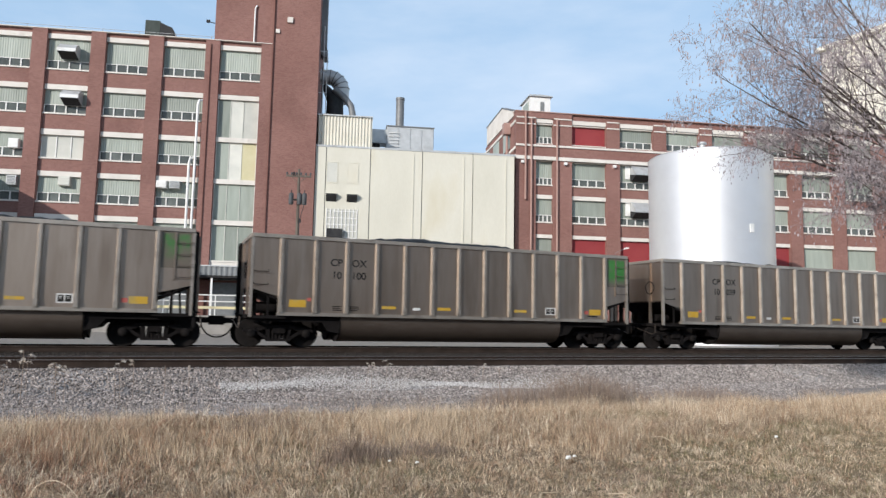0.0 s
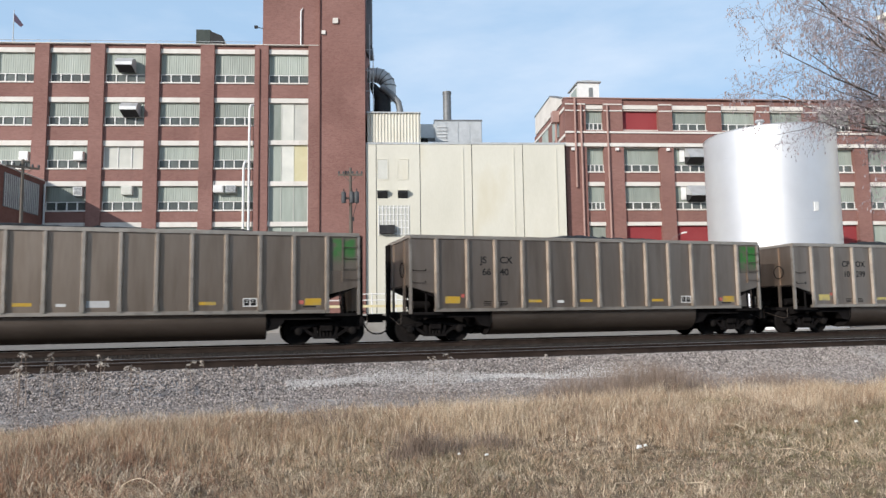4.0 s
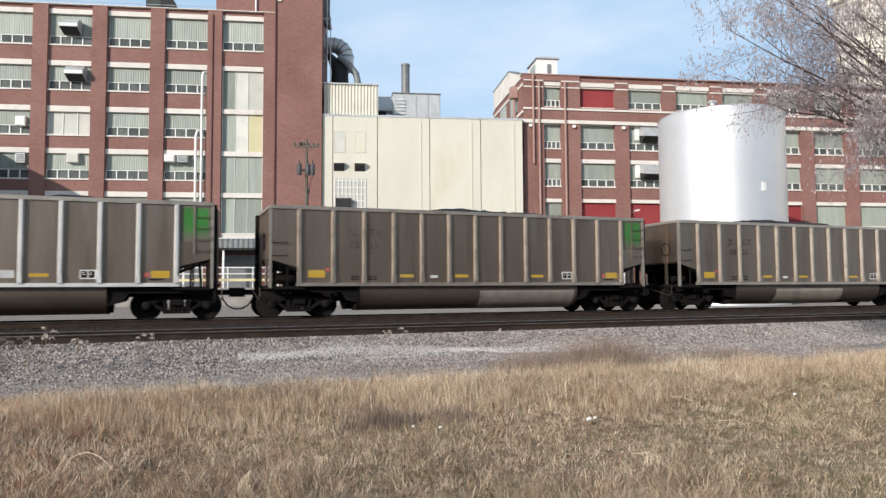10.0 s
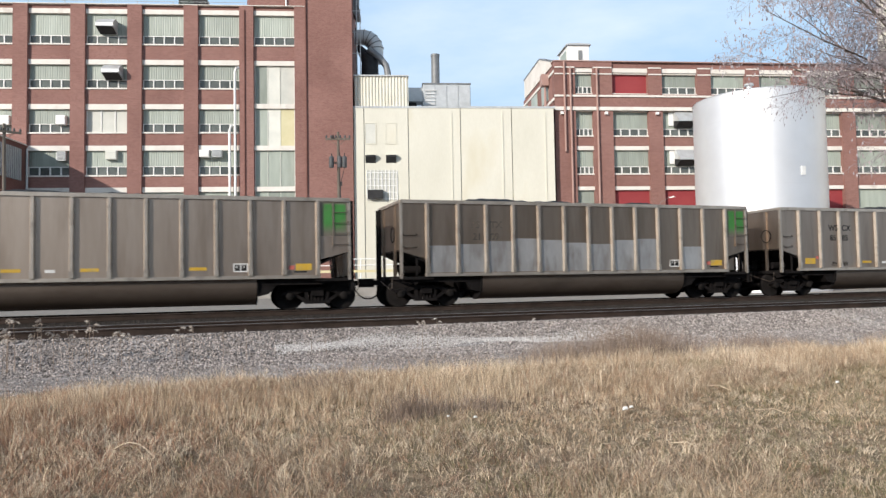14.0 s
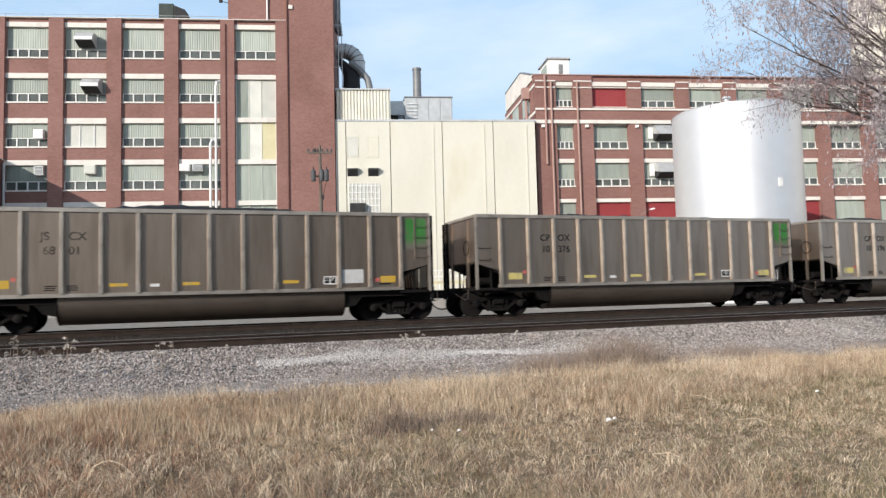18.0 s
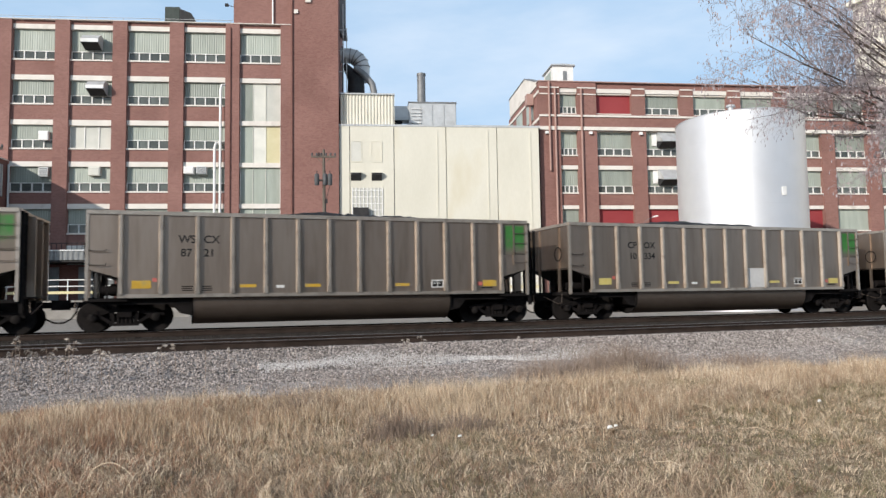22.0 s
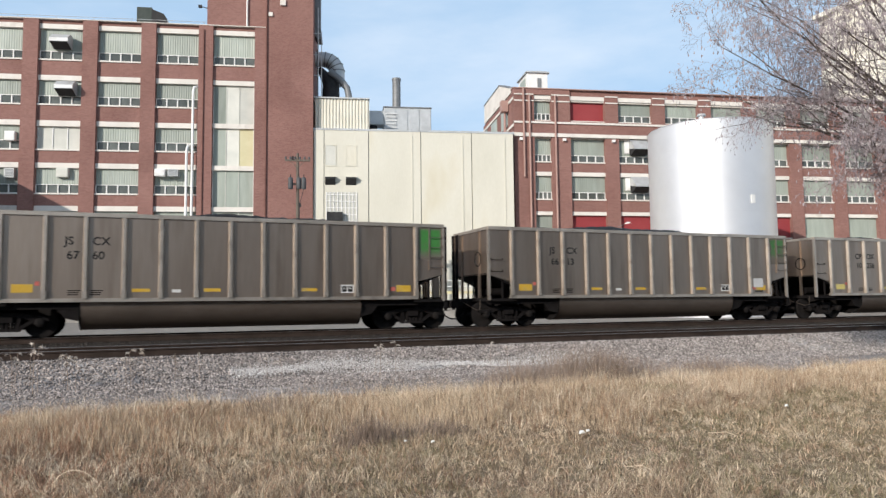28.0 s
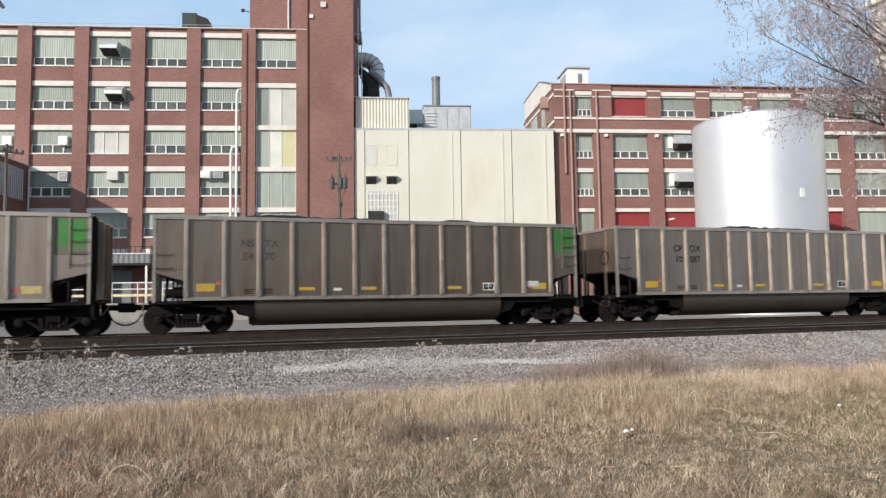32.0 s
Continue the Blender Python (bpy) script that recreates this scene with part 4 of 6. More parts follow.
def window_meshes(w, h, lintel, pane_h, depth):
    key = (round(w, 2), round(h, 2), lintel, pane_h)
    if key in WINDOW_MESHES:
        return WINDOW_MESHES[key]
    p0 = 0.14
    p1 = p0 + pane_h
    out = {
        "lintel": Shape().box(0, w, -0.02, depth, h - lintel, h).mesh("lintel", M_STONE),
        "sill": Shape().box(-0.06, w + 0.06, -0.09, depth, 0, 0.13).mesh("sill", M_STONE),
        "panel": corrugated(0.0, w, depth - 0.06, p1 + 0.05, h - lintel, 0.2, 0.014).mesh("infill_panel", M_FIBRE),
    }
    fr = Shape().box(0, w, depth - 0.12, depth - 0.04, p1, p1 + 0.06).box(0, w, depth - 0.12, depth - 0.04, 0.13, 0.17)
    for k in range(5):
        x = k * w / 4
        fr.box(max(0, x - 0.05), min(w, x + 0.05), depth - 0.13, depth - 0.04, 0.17, p1)
    out["frame"] = fr.mesh("window_frame", M_FRAME)
    out["pane"] = Shape().box(0.09, w / 4 - 0.09, depth - 0.05, depth - 0.03, 0.2, p1 - 0.03).mesh("pane", M_GLASS)
    out["cell"] = Shape().box(0.05, w / 4 - 0.05, depth - 0.04, depth - 0.01, 0.17, p1).mesh("window_cell", M_TRANSF)
    WINDOW_MESHES[key] = out
    return out


def factory_window(parent, x, y, z0, w, h, lintel=0.5, pane_h=0.72, depth=0.3, infill=True, fill=None, panes=True):
    ms = window_meshes(w, h, lintel, pane_h, depth)
    win = part("window", ms["lintel"], None, parent, at=pose(x, y, z0))
    part("sill", ms["sill"], None, win)
    if fill:
        part("blind_panel", Shape().box(0, w, depth - 0.06, depth, 0.13, h - lintel), fill, win)
        return win
    if infill:
        part("infill_panel", ms["panel"], None, win)
    if panes:
        part("window_frame", ms["frame"], None, win)
        for k in range(4):
            part("pane", ms["pane"], None, win, at=pose(k * w / 4, 0, 0))
            part("window_cell", ms["cell"], None, win, at=pose(k * w / 4, 0, 0))
    return win


def main_building():
    b = thing("factory_building", "long red brick factory with rows of large grey windows", "factory", LEFT)
    rows = [(25.46, 22.2), (20.91, 18.25), (16.93, 14.3), (13.24, 10.5), (9.53, 6.85), (5.9, 3.2)]
    lefts = [-11.78 - 4.855 * k for k in range(9)]
    w = 3.62
    part("wall", Shape().box(-52, -7.1, F1 + 0.3, F1 + 0.6, -0.3, 25.8), M_BRICK, b)
    part("rear_block", Shape().box(-52, -7.1, F1 + 0.62, F1 + 22, -0.3, 25.4), M_BRICK_DARK, b)
    part("coping", Shape().box(-52, -7.1, F1 - 0.30, F1 + 0.7, 25.8, 25.86), M_STONE, b)
    part("parapet", Shape().box(-52, -7.1, F1, F1 + 0.3, 25.46, 25.8), M_BRICK, b)
    for k, x in enumerate(lefts):
        x1 = x + w
        right = -7.1 if k == 0 else lefts[k - 1]
        part("pilaster", Shape().box(x1, right, F1 - 0.26, F1 + 0.3, -0.3, 25.8), M_BRICK, b)
        for r, (zt, zb) in enumerate(rows):
            if k == 0 and r in (1, 2, 3, 4):
                continue
            low = rows[r + 1][0] if r + 1 < len(rows) else -0.3
            if k == 0 and r == 0:
                low = 20.91
            part("spandrel", Shape().box(x, x1, F1, F1 + 0.3, low, zb), M_BRICK, b)
            if k == 3 and r == 2:
                win = factory_window(b, x, F1, zb, w, zt - zb, fill=M_BLANK)
                for q in (0, 1.22, 2.42, 3.54):
                    part("mullion", Shape().box(q, q + 0.08, 0.18, 0.235, 0.13, zt - zb - 0.5), M_FRAME, win)
            else:
                factory_window(b, x, F1, zb, w, zt - zb, lintel=0.44 if r else 0.42)
    # tall infill beside the tower
    x = lefts[0]
    levels = [(20.88, 16.98), (16.98, 13.2), (13.2, 9.52), (9.52, 5.95)]
    tones = [(M_FIBRE, M_BLANK, M_BLANK), (M_FIBRE, M_BLANK, M_OCHRE), (M_FIBRE, M_FIBRE, M_FIBRE), (M_FIBRE, M_FIBRE, M_FIBRE)]
    for (zt, zb), tone in zip(levels, tones):
        win = part("tall_window", Shape().box(0, w, -0.02, 0.3, -0.42, 0), M_STONE, b, at=pose(x, F1, zt))
        for q, (a, c) in enumerate(((0.08, 1.12), (1.18, 2.24), (2.3, 3.52))):
            part("infill_panel", Shape().box(a, c, 0.2, 0.28, zb - zt + 0.02, -0.42), tone[q], win)
        for q in (0.02, 1.12, 2.24, 3.52):
            part("mullion", Shape().box(q, q + 0.06, 0.16, 0.29, zb - zt + 0.02, -0.42), M_FRAME if q in (0.02, 3.52) else M_BLANK, win)
    part("sill", Shape().box(x - 0.05, x + w + 0.05, F1 - 0.09, F1 + 0.3, 5.82, 5.95), M_STONE, b)
    # downpipes on the pilasters
    for x in (-12.55,):
        part("downpipe", Shape().tube([(x, F1 - 0.32, 3.0), (x, F1 - 0.32, 25.4)], 0.055, n=8), M_BRICK_DARK, b, smooth=True)
    return b


main_building()


def brick_tower():
    t = thing("brick_tower", "tall plain red brick tower above the factory roof", "tower", LEFT)
    part("shaft", Shape().box(-7.1, -3.0, F1 - 0.27, F1 + 9, -0.3, 41), M_BRICK, t)
    part("rear_shaft", Shape().box(-12.4, -7.12, F1 + 0.2, F1 + 9, 25.93, 41), M_BRICK, t)
    part("downpipe", Shape().tube([(-7.12, F1 - 0.36, 1.0), (-7.12, F1 - 0.36, 40.5)], 0.07, n=8), M_BRICK_DARK, t, smooth=True)
    part("white_pipe", Shape().tube([(-8.9, F1 + 0.05, 25.95), (-8.9, F1 + 0.05, 29.2), (-8.75, F1 + 0.1, 29.5)], 0.07, n=8), M_WHITE, t, smooth=True)
    part("vent_box", Shape().box(-5.95, -5.45, F1 - 0.44, F1 - 0.27, 27.9, 28.4), M_STONE, t)
    part("vent_box", Shape().box(-6.95, -6.6, F1 - 0.42, F1 - 0.27, 26.85, 27.2), M_STONE, t)
    part("conveyor_leg", Shape().prism([(-3.0, 27.6), (-2.3, 26.2), (-2.3, 26.0), (-2.75, 26.0), (-3.0, 26.4)], F1 + 2.5, F1 + 4.0, "y").box(-3.0, -2.45, F1 + 2.5, F1 + 4.0, 27.0, 40.0), M_DUCT, t)
    part("ladder", Shape().tube([(-2.62, F1 + 1.2, 19.0), (-2.62, F1 + 1.2, 28.5)], 0.05, n=6).tube([(-2.3, F1 + 1.2, 19.0), (-2.3, F1 + 1.2, 26.2)], 0.04, n=6), M_GALV, t)
    for z in (20, 22, 24, 26):
        part("bracket", Shape().box(-3.0, -2.3, F1 + 1.17, F1 + 1.23, z, z + 0.06), M_GALV, t)
    return t


brick_tower()


def hood(at, w, h, d, box_mat=M_GALV):
    """Ventilation hood: a slanted sheet box, open and dark beneath."""
    o = thing("vent_hood", "sheet metal ventilation hood on the factory wall, dark opening below", "vent hood", LEFT @ at, "vent hoods")
    part("casing", Shape().prism([(0, 0), (0, h), (-d * 0.55, h), (-d, h * 0.6), (-d, h * 0.34), (-0.1, 0)], 0, w), box_mat, o)
    part("opening", Shape().prism([(-0.16, 0.02), (-d + 0.05, h * 0.34 - 0.02), (-d + 0.02, h * 0.30 - 0.02), (-0.14, -0.03)], 0.06, w - 0.06), M_DARK, o)
    return o


hood(pose(-25.15, F1 + 0.1, 23.2), 1.5, 1.15, 1.15)
hood(pose(-24.65, F1 + 0.1, 19.1), 1.5, 1.15, 1.15)


def wall_unit(at, w, h, d, mat, dark=True):
    o = thing("window_unit", "small box air conditioner in a factory window", "air conditioner", LEFT @ at, "window units")
    part("casing", Shape().box(0, w, -d, 0, 0, h), mat, o)
    part("grille", Shape().box(0.06, w - 0.06, -d - 0.02, -d, 0.06, h - 0.06), M_TRANSF if dark else mat, o)
    for k in range(5):
        part("slat", Shape().box(0.06, w - 0.06, -d - 0.035, -d - 0.02, 0.1 + k * (h - 0.2) / 5, 0.13 + k * (h - 0.2) / 5), mat, o)
    return o


wall_unit(pose(-28.8, F1 + 0.3, 15.1), 0.8, 0.8, 0.5, M_WHITE, False)
wall_unit(pose(-33.5, F1 + 0.3, 15.1), 0.8, 0.8, 0.5, M_WHITE, False)
wall_unit(pose(-28.7, F1 + 0.3, 11.9), 0.75, 0.8, 0.5, M_GALV)
wall_unit(pose(-24.6, F1 + 0.3, 12.0), 0.95, 0.8, 0.5, M_BLANK, False)
wall_unit(pose(-16.5, F1 + 0.25, 12.15), 0.85, 0.62, 0.7, M_WHITE, False)
wall_unit(pose(-15.4, F1 + 0.25, 12.15), 0.85, 0.62, 0.7, M_GALV)

for x, z0, z1 in ((-13.38, 5.9, 20.1), (-13.86, 5.65, 14.85)):
    lone("vent_pipe", Shape().tube([(x + 0.1, F1 + 0.4, z0 - 0.2), (x, F1 - 0.35, z0), (x, F1 - 0.42, z1 - 0.4), (x + 0.1, F1 - 0.4, z1), (x + 0.4, F1 - 0.1, z1 + 0.15), (x + 0.45, F1 + 0.3, z1 + 0.05)], 0.11, n=10), M_WHITE,
         "white painted vertical vent pipe on the brick wall", "pipe", LEFT, "vent pipes", smooth=True)

# roof of the main building
ru = thing("roof_unit", "dark green rooftop ventilation unit in two boxes", "roof unit", LEFT)
part("body", Shape().box(-18.95, -17.65, F1 + 2, F1 + 4, 25.4, 28.15), M_GREENBOX, ru)
part("body", Shape().prism([(-17.63, 25.4), (-16.4, 25.4), (-16.4, 27.1), (-16.6, 27.6), (-17.63, 28.0)], F1 + 2, F1 + 3.6, "y"), M_DARK, ru)
part("duct", Shape().box(-19.05, -16.9, F1 + 1.9, F1 + 4.1, 25.4, 25.6), M_GREENBOX, ru)
fp = thing("flagpole", "thin metal flagpole with a small dark flag on the roof", "flagpole", LEFT)
part("pole", Shape().tube([(-35.95, F1 + 2.6, 25.4), (-35.95, F1 + 2.6, 30.1)], [0.06, 0.035], n=8), M_GALV, fp, smooth=True)
part("flag", Shape().prism([(-35.91, 29.75), (-35.72, 29.55), (-35.4, 29.1), (-35.05, 28.62), (-35.3, 28.45), (-35.6, 28.7), (-35.91, 29.0)], F1 + 2.58, F1 + 2.62, "y"), M_FLAG, fp, at=pose(0, 0, 0))
rr = thing("roof_railing", "thin metal safety railing along the roof edge", "railing", LEFT)
for z in (26.25, 26.55):
    part("rail", Shape().tube([(-51, F1 + 0.9, z), (-12.6, F1 + 0.9, z)], 0.022, n=5), M_GALV, rr)
for k in range(13):
    part("post", Shape().tube([(-50.6 + k * 3.15, F1 + 0.9, 25.4), (-50.6 + k * 3.15, F1 + 0.9, 26.57)], 0.025, n=5), M_GALV, rr)
an = thing("roof_antenna", "small dark antenna bracket on the tower", "antenna", LEFT)
part("arm", Shape().tube([(-12.4, F1 + 0.6, 27.7), (-13.2, F1 + 0.6, 27.9)], 0.035, n=6), M_DARK, an)
part("head", Shape().box(-13.25, -12.95, F1 + 0.5, F1 + 0.7, 27.75, 27.98), M_DARK, an)


def cream_building():
    f = 63.45
    b = thing("cream_building", "windowless cream panelled building with vertical joints", "building", LEFT)
    edges = [-2.98, -2.02, 1.98, 6.76, 11.5, 15.48]
    part("body", Shape().box(-2.95, 15.43, f + 0.12, f + 12, -0.3, 16.62), M_DUCT, b)
    part("coping", Shape().box(-2.98, 15.55, f - 0.1, f + 12, 16.62, 16.8), M_GALV, b)
    for a, c in zip(edges, edges[1:]):
        part("panel", Shape().box(a + 0.035, c - 0.035, f - 0.06, f + 0.12, -0.3, 16.62), M_CREAM, b)
    for x in (5.9, 10.6, 14.6):
        part("seam_rib", Shape().box(x, x + 0.09, f - 0.11, f - 0.06, 0, 16.25), M_CREAM, b)
    for x in (-1.9, -0.05):
        w = part("blind_window", Shape().box(x, x + 0.9, f - 0.075, f - 0.06, 13.4, 15.2), M_BLANK if x < -1 else M_CREAM, b)
        part("frame", Shape().box(x - 0.05, x + 0.95, f - 0.1, f - 0.06, 15.2, 15.27).box(x + 0.9, x + 0.96, f - 0.1, f - 0.06, 13.35, 15.2).box(x - 0.06, x, f - 0.1, f - 0.06, 13.35, 15.2).box(x - 0.05, x + 0.95, f - 0.1, f - 0.06, 13.3, 13.35), M_CREAM, w)
        v = part("louvre", Shape().prism([(f - 0.06, 12.3), (f - 0.5, 12.25), (f - 0.5, 12.1), (f - 0.06, 11.6)], x - 0.02, x + 0.9), M_DARK, b, "dark louvred outlet")
        part("cover", Shape().prism([(f - 0.06, 12.38), (f - 0.56, 12.3), (f - 0.56, 12.26), (f - 0.06, 12.31)], x - 0.04, x + 0.93), M_CREAM, v)
    win = part("lattice_window", Shape().box(-1.85, 0.95, f - 0.075, f - 0.06, 8.2, 10.95), M_BLANK, b)
    for k in range(9):
        part("bar", Shape().box(-1.85 + 0.34 * k, -1.78 + 0.34 * k, f - 0.13, f - 0.076, 8.2, 10.95), M_WHITE, win)
    for k in range(5):
        part("bar", Shape().box(-1.85, 0.95, f - 0.12, f - 0.077, 8.3 + 0.6 * k, 8.36 + 0.6 * k), M_WHITE, win)
    part("unit", Shape().box(-1.75, -0.35, f - 0.6, f - 0.06, 8.35, 9.1), M_DARK, win, "dark box air conditioner")
    return b


cream_building()

rh = thing("roof_house", "pale corrugated metal penthouse on the cream building", "roof house", LEFT)
part("body", Shape().box(-2.8, 2.0, 64.0, 70, 16.8, 19.4), M_CORRUGATED, rh)
part("cladding", corrugated(-2.88, 2.07, 63.9, 16.8, 19.66, 0.28, 0.09), M_CORRUGATED, rh)
part("roof_edge", Shape().box(-2.92, 2.1, 63.7, 70.1, 19.66, 19.78), M_GALV, rh)

hv = thing("roof_plant", "galvanised ventilation plant with panelled casing on the roof", "roof plant", LEFT)
part("casing", Shape().box(3.7, 8.5, 69.6, 72.5, 16.8, 20.6), M_GALV, hv)
for k in range(4):
    part("casing_panel", Shape().box(3.78 + 1.18 * k, 4.9 + 1.18 * k, 69.54, 69.6, 18.3, 20.5), M_GALV, hv)
part("top_rail", Shape().box(3.65, 8.56, 69.5, 72.6, 20.6, 20.7), M_DUCT, hv)
for k in range(5):
    part("ladder_rung", Shape().box(3.9, 5.0, 69.4, 69.45, 18.5 + 0.35 * k, 18.55 + 0.35 * k), M_WHITE, hv)
part("inlet_duct", Shape().box(2.1, 3.7, 69.8, 71.5, 18.9, 20.3), M_GALV, hv)
part("elbow", Shape().tube([(2.6, 70.6, 19.0), (2.6, 70.6, 18.4), (2.2, 70.6, 17.6), (2.2, 70.6, 16.8)], 0.5, n=12), M_DARK, hv, smooth=True)
st = thing("exhaust_stack", "round grey metal exhaust stack on the roof", "chimney", LEFT)
part("pipe", Shape().tube([(5.05, 70.4, 20.7), (5.05, 70.4, 23.7)], 0.42, n=20), M_DUCT, st, smooth=True)
part("rim", Shape().tube([(5.05, 70.4, 23.62), (5.05, 70.4, 23.85)], 0.46, n=20), M_DUCT, st, smooth=True)

du = thing("elbow_duct", "large weathered metal duct bending down beside the tower", "duct", LEFT)
DZ = 23.3
part("bend", Shape().tube([(-3.2, 67.6, DZ + 1.3)] + [(-2.2 + 1.3 * math.sin(a), 67.6, DZ + 1.3 * math.cos(a)) for a in np.linspace(0, 1.57, 8)] + [(-0.9, 67.6, DZ - 1.2)], 0.72, n=18), M_GALV, du, smooth=True)
part("cone", Shape().tube([(-2.6, 66.9, DZ + 0.2), (-1.5, 66.9, DZ - 1.2), (-1.5, 66.9, 16.8)], [0.25, 0.8, 0.95], n=16), M_DARK, du, smooth=True)
part("branch_pipe", Shape().tube([(-1.6, 66.2, DZ - 0.3), (-0.6, 66.2, DZ - 1.1), (0.05, 66.2, DZ - 1.9), (0.2, 66.2, DZ - 2.6), (0.2, 66.2, 19.7)], 0.32, n=12), M_DUCT, du, smooth=True)
for k in range(5):
    a = 0.34 * k + 0.1
    c = Vector((-2.2 + 1.3 * math.sin(a), 67.6, DZ + 1.3 * math.cos(a)))
    part("flange", Shape().tube([c - 0.04 * Vector((math.cos(a), 0, -math.sin(a))), c + 0.04 * Vector((math.cos(a), 0, -math.sin(a)))], 0.77, n=18), M_DUCT, du)
part("support_frame", Shape().box(-2.8, -2.68, 66.0, 66.12, 19.7, 25.0), M_DARK, du)


def right_wing():
    b = thing("factory_wing", "red brick factory wing with white bands and grey windows", "factory", RIGHT)
    x0, x9, f = 16.85, 78.0, F2
    part("wall", Shape().box(x0, x9, f + 0.3, f + 0.6, -0.3, 21.2), M_BRICK, b)
    part("rear_block", Shape().box(x0 + 0.05, x9, f + 0.62, f + 13.5, -0.3, 21.0), M_BRICK, b)
    part("coping", Shape().box(x0 - 0.08, x9, f - 0.34, f + 0.6, 21.25, 21.34), M_PIPE, b)
    part("side_parapet", Shape().prism([(f + 0.65, 21.01), (f + 0.65, 21.5), (f + 5.1, 23.1), (f + 12.5, 23.05), (f + 12.5, 21.01)], x0 - 0.06, x0 + 0.4), M_STONE, b)
    part("side_coping", Shape().prism([(f + 0.65, 21.5), (f + 0.65, 21.6), (f + 5.1, 23.2), (f + 12.55, 23.15), (f + 12.55, 23.05), (f + 5.1, 23.1)], x0 - 0.12, x0 + 0.45), M_DUCT, b)
    part("parapet", Shape().box(x0, x9, f - 0.05, f + 0.3, 20.68, 21.25), M_BRICK, b)
    part("corner_parapet", Shape().box(x0 - 0.03, 22.42, f - 0.26, f - 0.055, 20.70, 21.245), M_BRICK, b)
    part("cornice", Shape().box(22.45, x9, f - 0.14, f + 0.3, 20.28, 20.68), M_STONE, b)
    part("cornice", Shape().box(18.6, 20.75, f - 0.14, f + 0.3, 20.28, 20.68), M_STONE, b)
    part("band", Shape().box(x0 - 0.03, x9, f - 0.38, f - 0.27, 17.88, 18.06), M_STONE, b)
    part("band", Shape().box(x0 - 0.03, x9, f - 0.36, f - 0.27, 16.60, 16.94), M_STONE, b)
    part("belt", Shape().box(x0, x9, f - 0.27, f + 0.3, 16.66, 18.16), M_BRICK, b)
    rows = [(20.26, 18.16, 0.0, True), (16.66, 14.15, 0.0, True), (13.27, 10.55, 0.38, True), (9.45, 6.9, 0.34, False), (5.95, 3.2, 0.4, True)]
    bays = [(18.85, 1.7)] + [(22.43 + 4.865 * k, 3.5) for k in range(11)]
    prev = x0
    for k, (x, w) in enumerate(bays):
        part("pilaster", Shape().box(prev, x, f - 0.24, f + 0.3, -0.3, 20.85), M_BRICK, b)
        for z in (20.02, 20.64):
            part("pilaster_cap", Shape().box(prev + 0.04, x - 0.04, f - 0.31, f - 0.24, z, z + 0.11), M_STONE, b)
        prev = x + w
        for r, (zt, zb, lin, panes) in enumerate(rows):
            lo = rows[r + 1][0] if r + 1 < len(rows) else -0.3
            hi = zb
            if r == 0:
                hi, lo = 18.16, 18.15
            if hi - lo > 0.1:
                part("spandrel", Shape().box(x, x + w, f, f + 0.3, lo, hi), M_BRICK, b)
            red = (k == 1 and r == 0) or (r == 3 and k in (1, 2, 5)) or (k == 8 and r == 0)
            fill = M_REDPANEL if red else (M_FIBRE if r == 3 else None)
            factory_window(b, x, f, zb, w, zt - zb, lintel=lin if lin else 0.12, pane_h=0.62, fill=fill)
    part("pilaster", Shape().box(prev, x9, f - 0.24, f + 0.3, -0.3, 20.85), M_BRICK, b)
    for x, z0, z1 in ((17.78, 12.7, 21.2), (18.35, 5.0, 20.6), (20.9, 5.0, 20.6)):
        part("downpipe", Shape().tube([(x, f - 0.42, z0), (x, f - 0.42, z1)], 0.10, n=8), M_PIPE, b, "pipe painted brick red", smooth=True)
    for x in (17.5, 21.75, 26.7, 31.5):
        part("wall_lamp", Shape().box(x - 0.14, x + 0.14, f - 0.5, f - 0.24, 16.2, 16.45), M_WHITE, b, "small white lamp housing")
    part("rain_hopper", Shape().box(x0 - 0.7, x0 - 0.03, f + 1.7, f + 2.5, 19.5, 20.6), M_PIPE, b, "box gutter head")
    part("downpipe", Shape().tube([(x0 - 0.3, f + 2.1, 5.0), (x0 - 0.3, f + 2.1, 19.5)], 0.12, n=8), M_PIPE, b, smooth=True)
    # openings of the side wall
    for k in range(3):
        for z in (18.2, 14.6, 11.0):
            part("side_window", Shape().box(x0 - 0.02, x0 + 0.06, f + 2.2 + 4.6 * k, f + 4.8 + 4.6 * k, z, z + 1.9), M_FIBRE, b)
    for z in (17.6, 16.8, 20.2):
        part("side_band", Shape().box(x0 - 0.05, x0 + 0.05, f - 0.2, f + 13.4, z, z + 0.25), M_STONE, b)
    return b


right_wing()

for x, z in ((28.5, 14.95), (28.5, 11.3), (57.5, 11.3)):
    o = thing("canopy_hood", "pale sheet metal hood over a dark wall opening", "vent hood", RIGHT, "wing hoods")
    part("cover", Shape().prism([(F2 + 0.2, z + 1.62), (F2 - 0.1, z + 1.62), (F2 - 1.15, z + 0.62), (F2 - 1.15, z + 0.5), (F2 + 0.2, z + 0.8)], x, x + 1.7), M_GALV, o)
    part("side_panel", Shape().box(x - 0.5, x - 0.02, F2 + 0.12, F2 + 0.2, z + 0.3, z + 1.7), M_WHITE, o)
    part("opening", Shape().prism([(F2 + 0.2, z + 0.77), (F2 - 1.1, z + 0.48), (F2 - 0.2, z + 0.1), (F2 + 0.2, z + 0.1)], x + 0.05, x + 1.65), M_DARK, o)

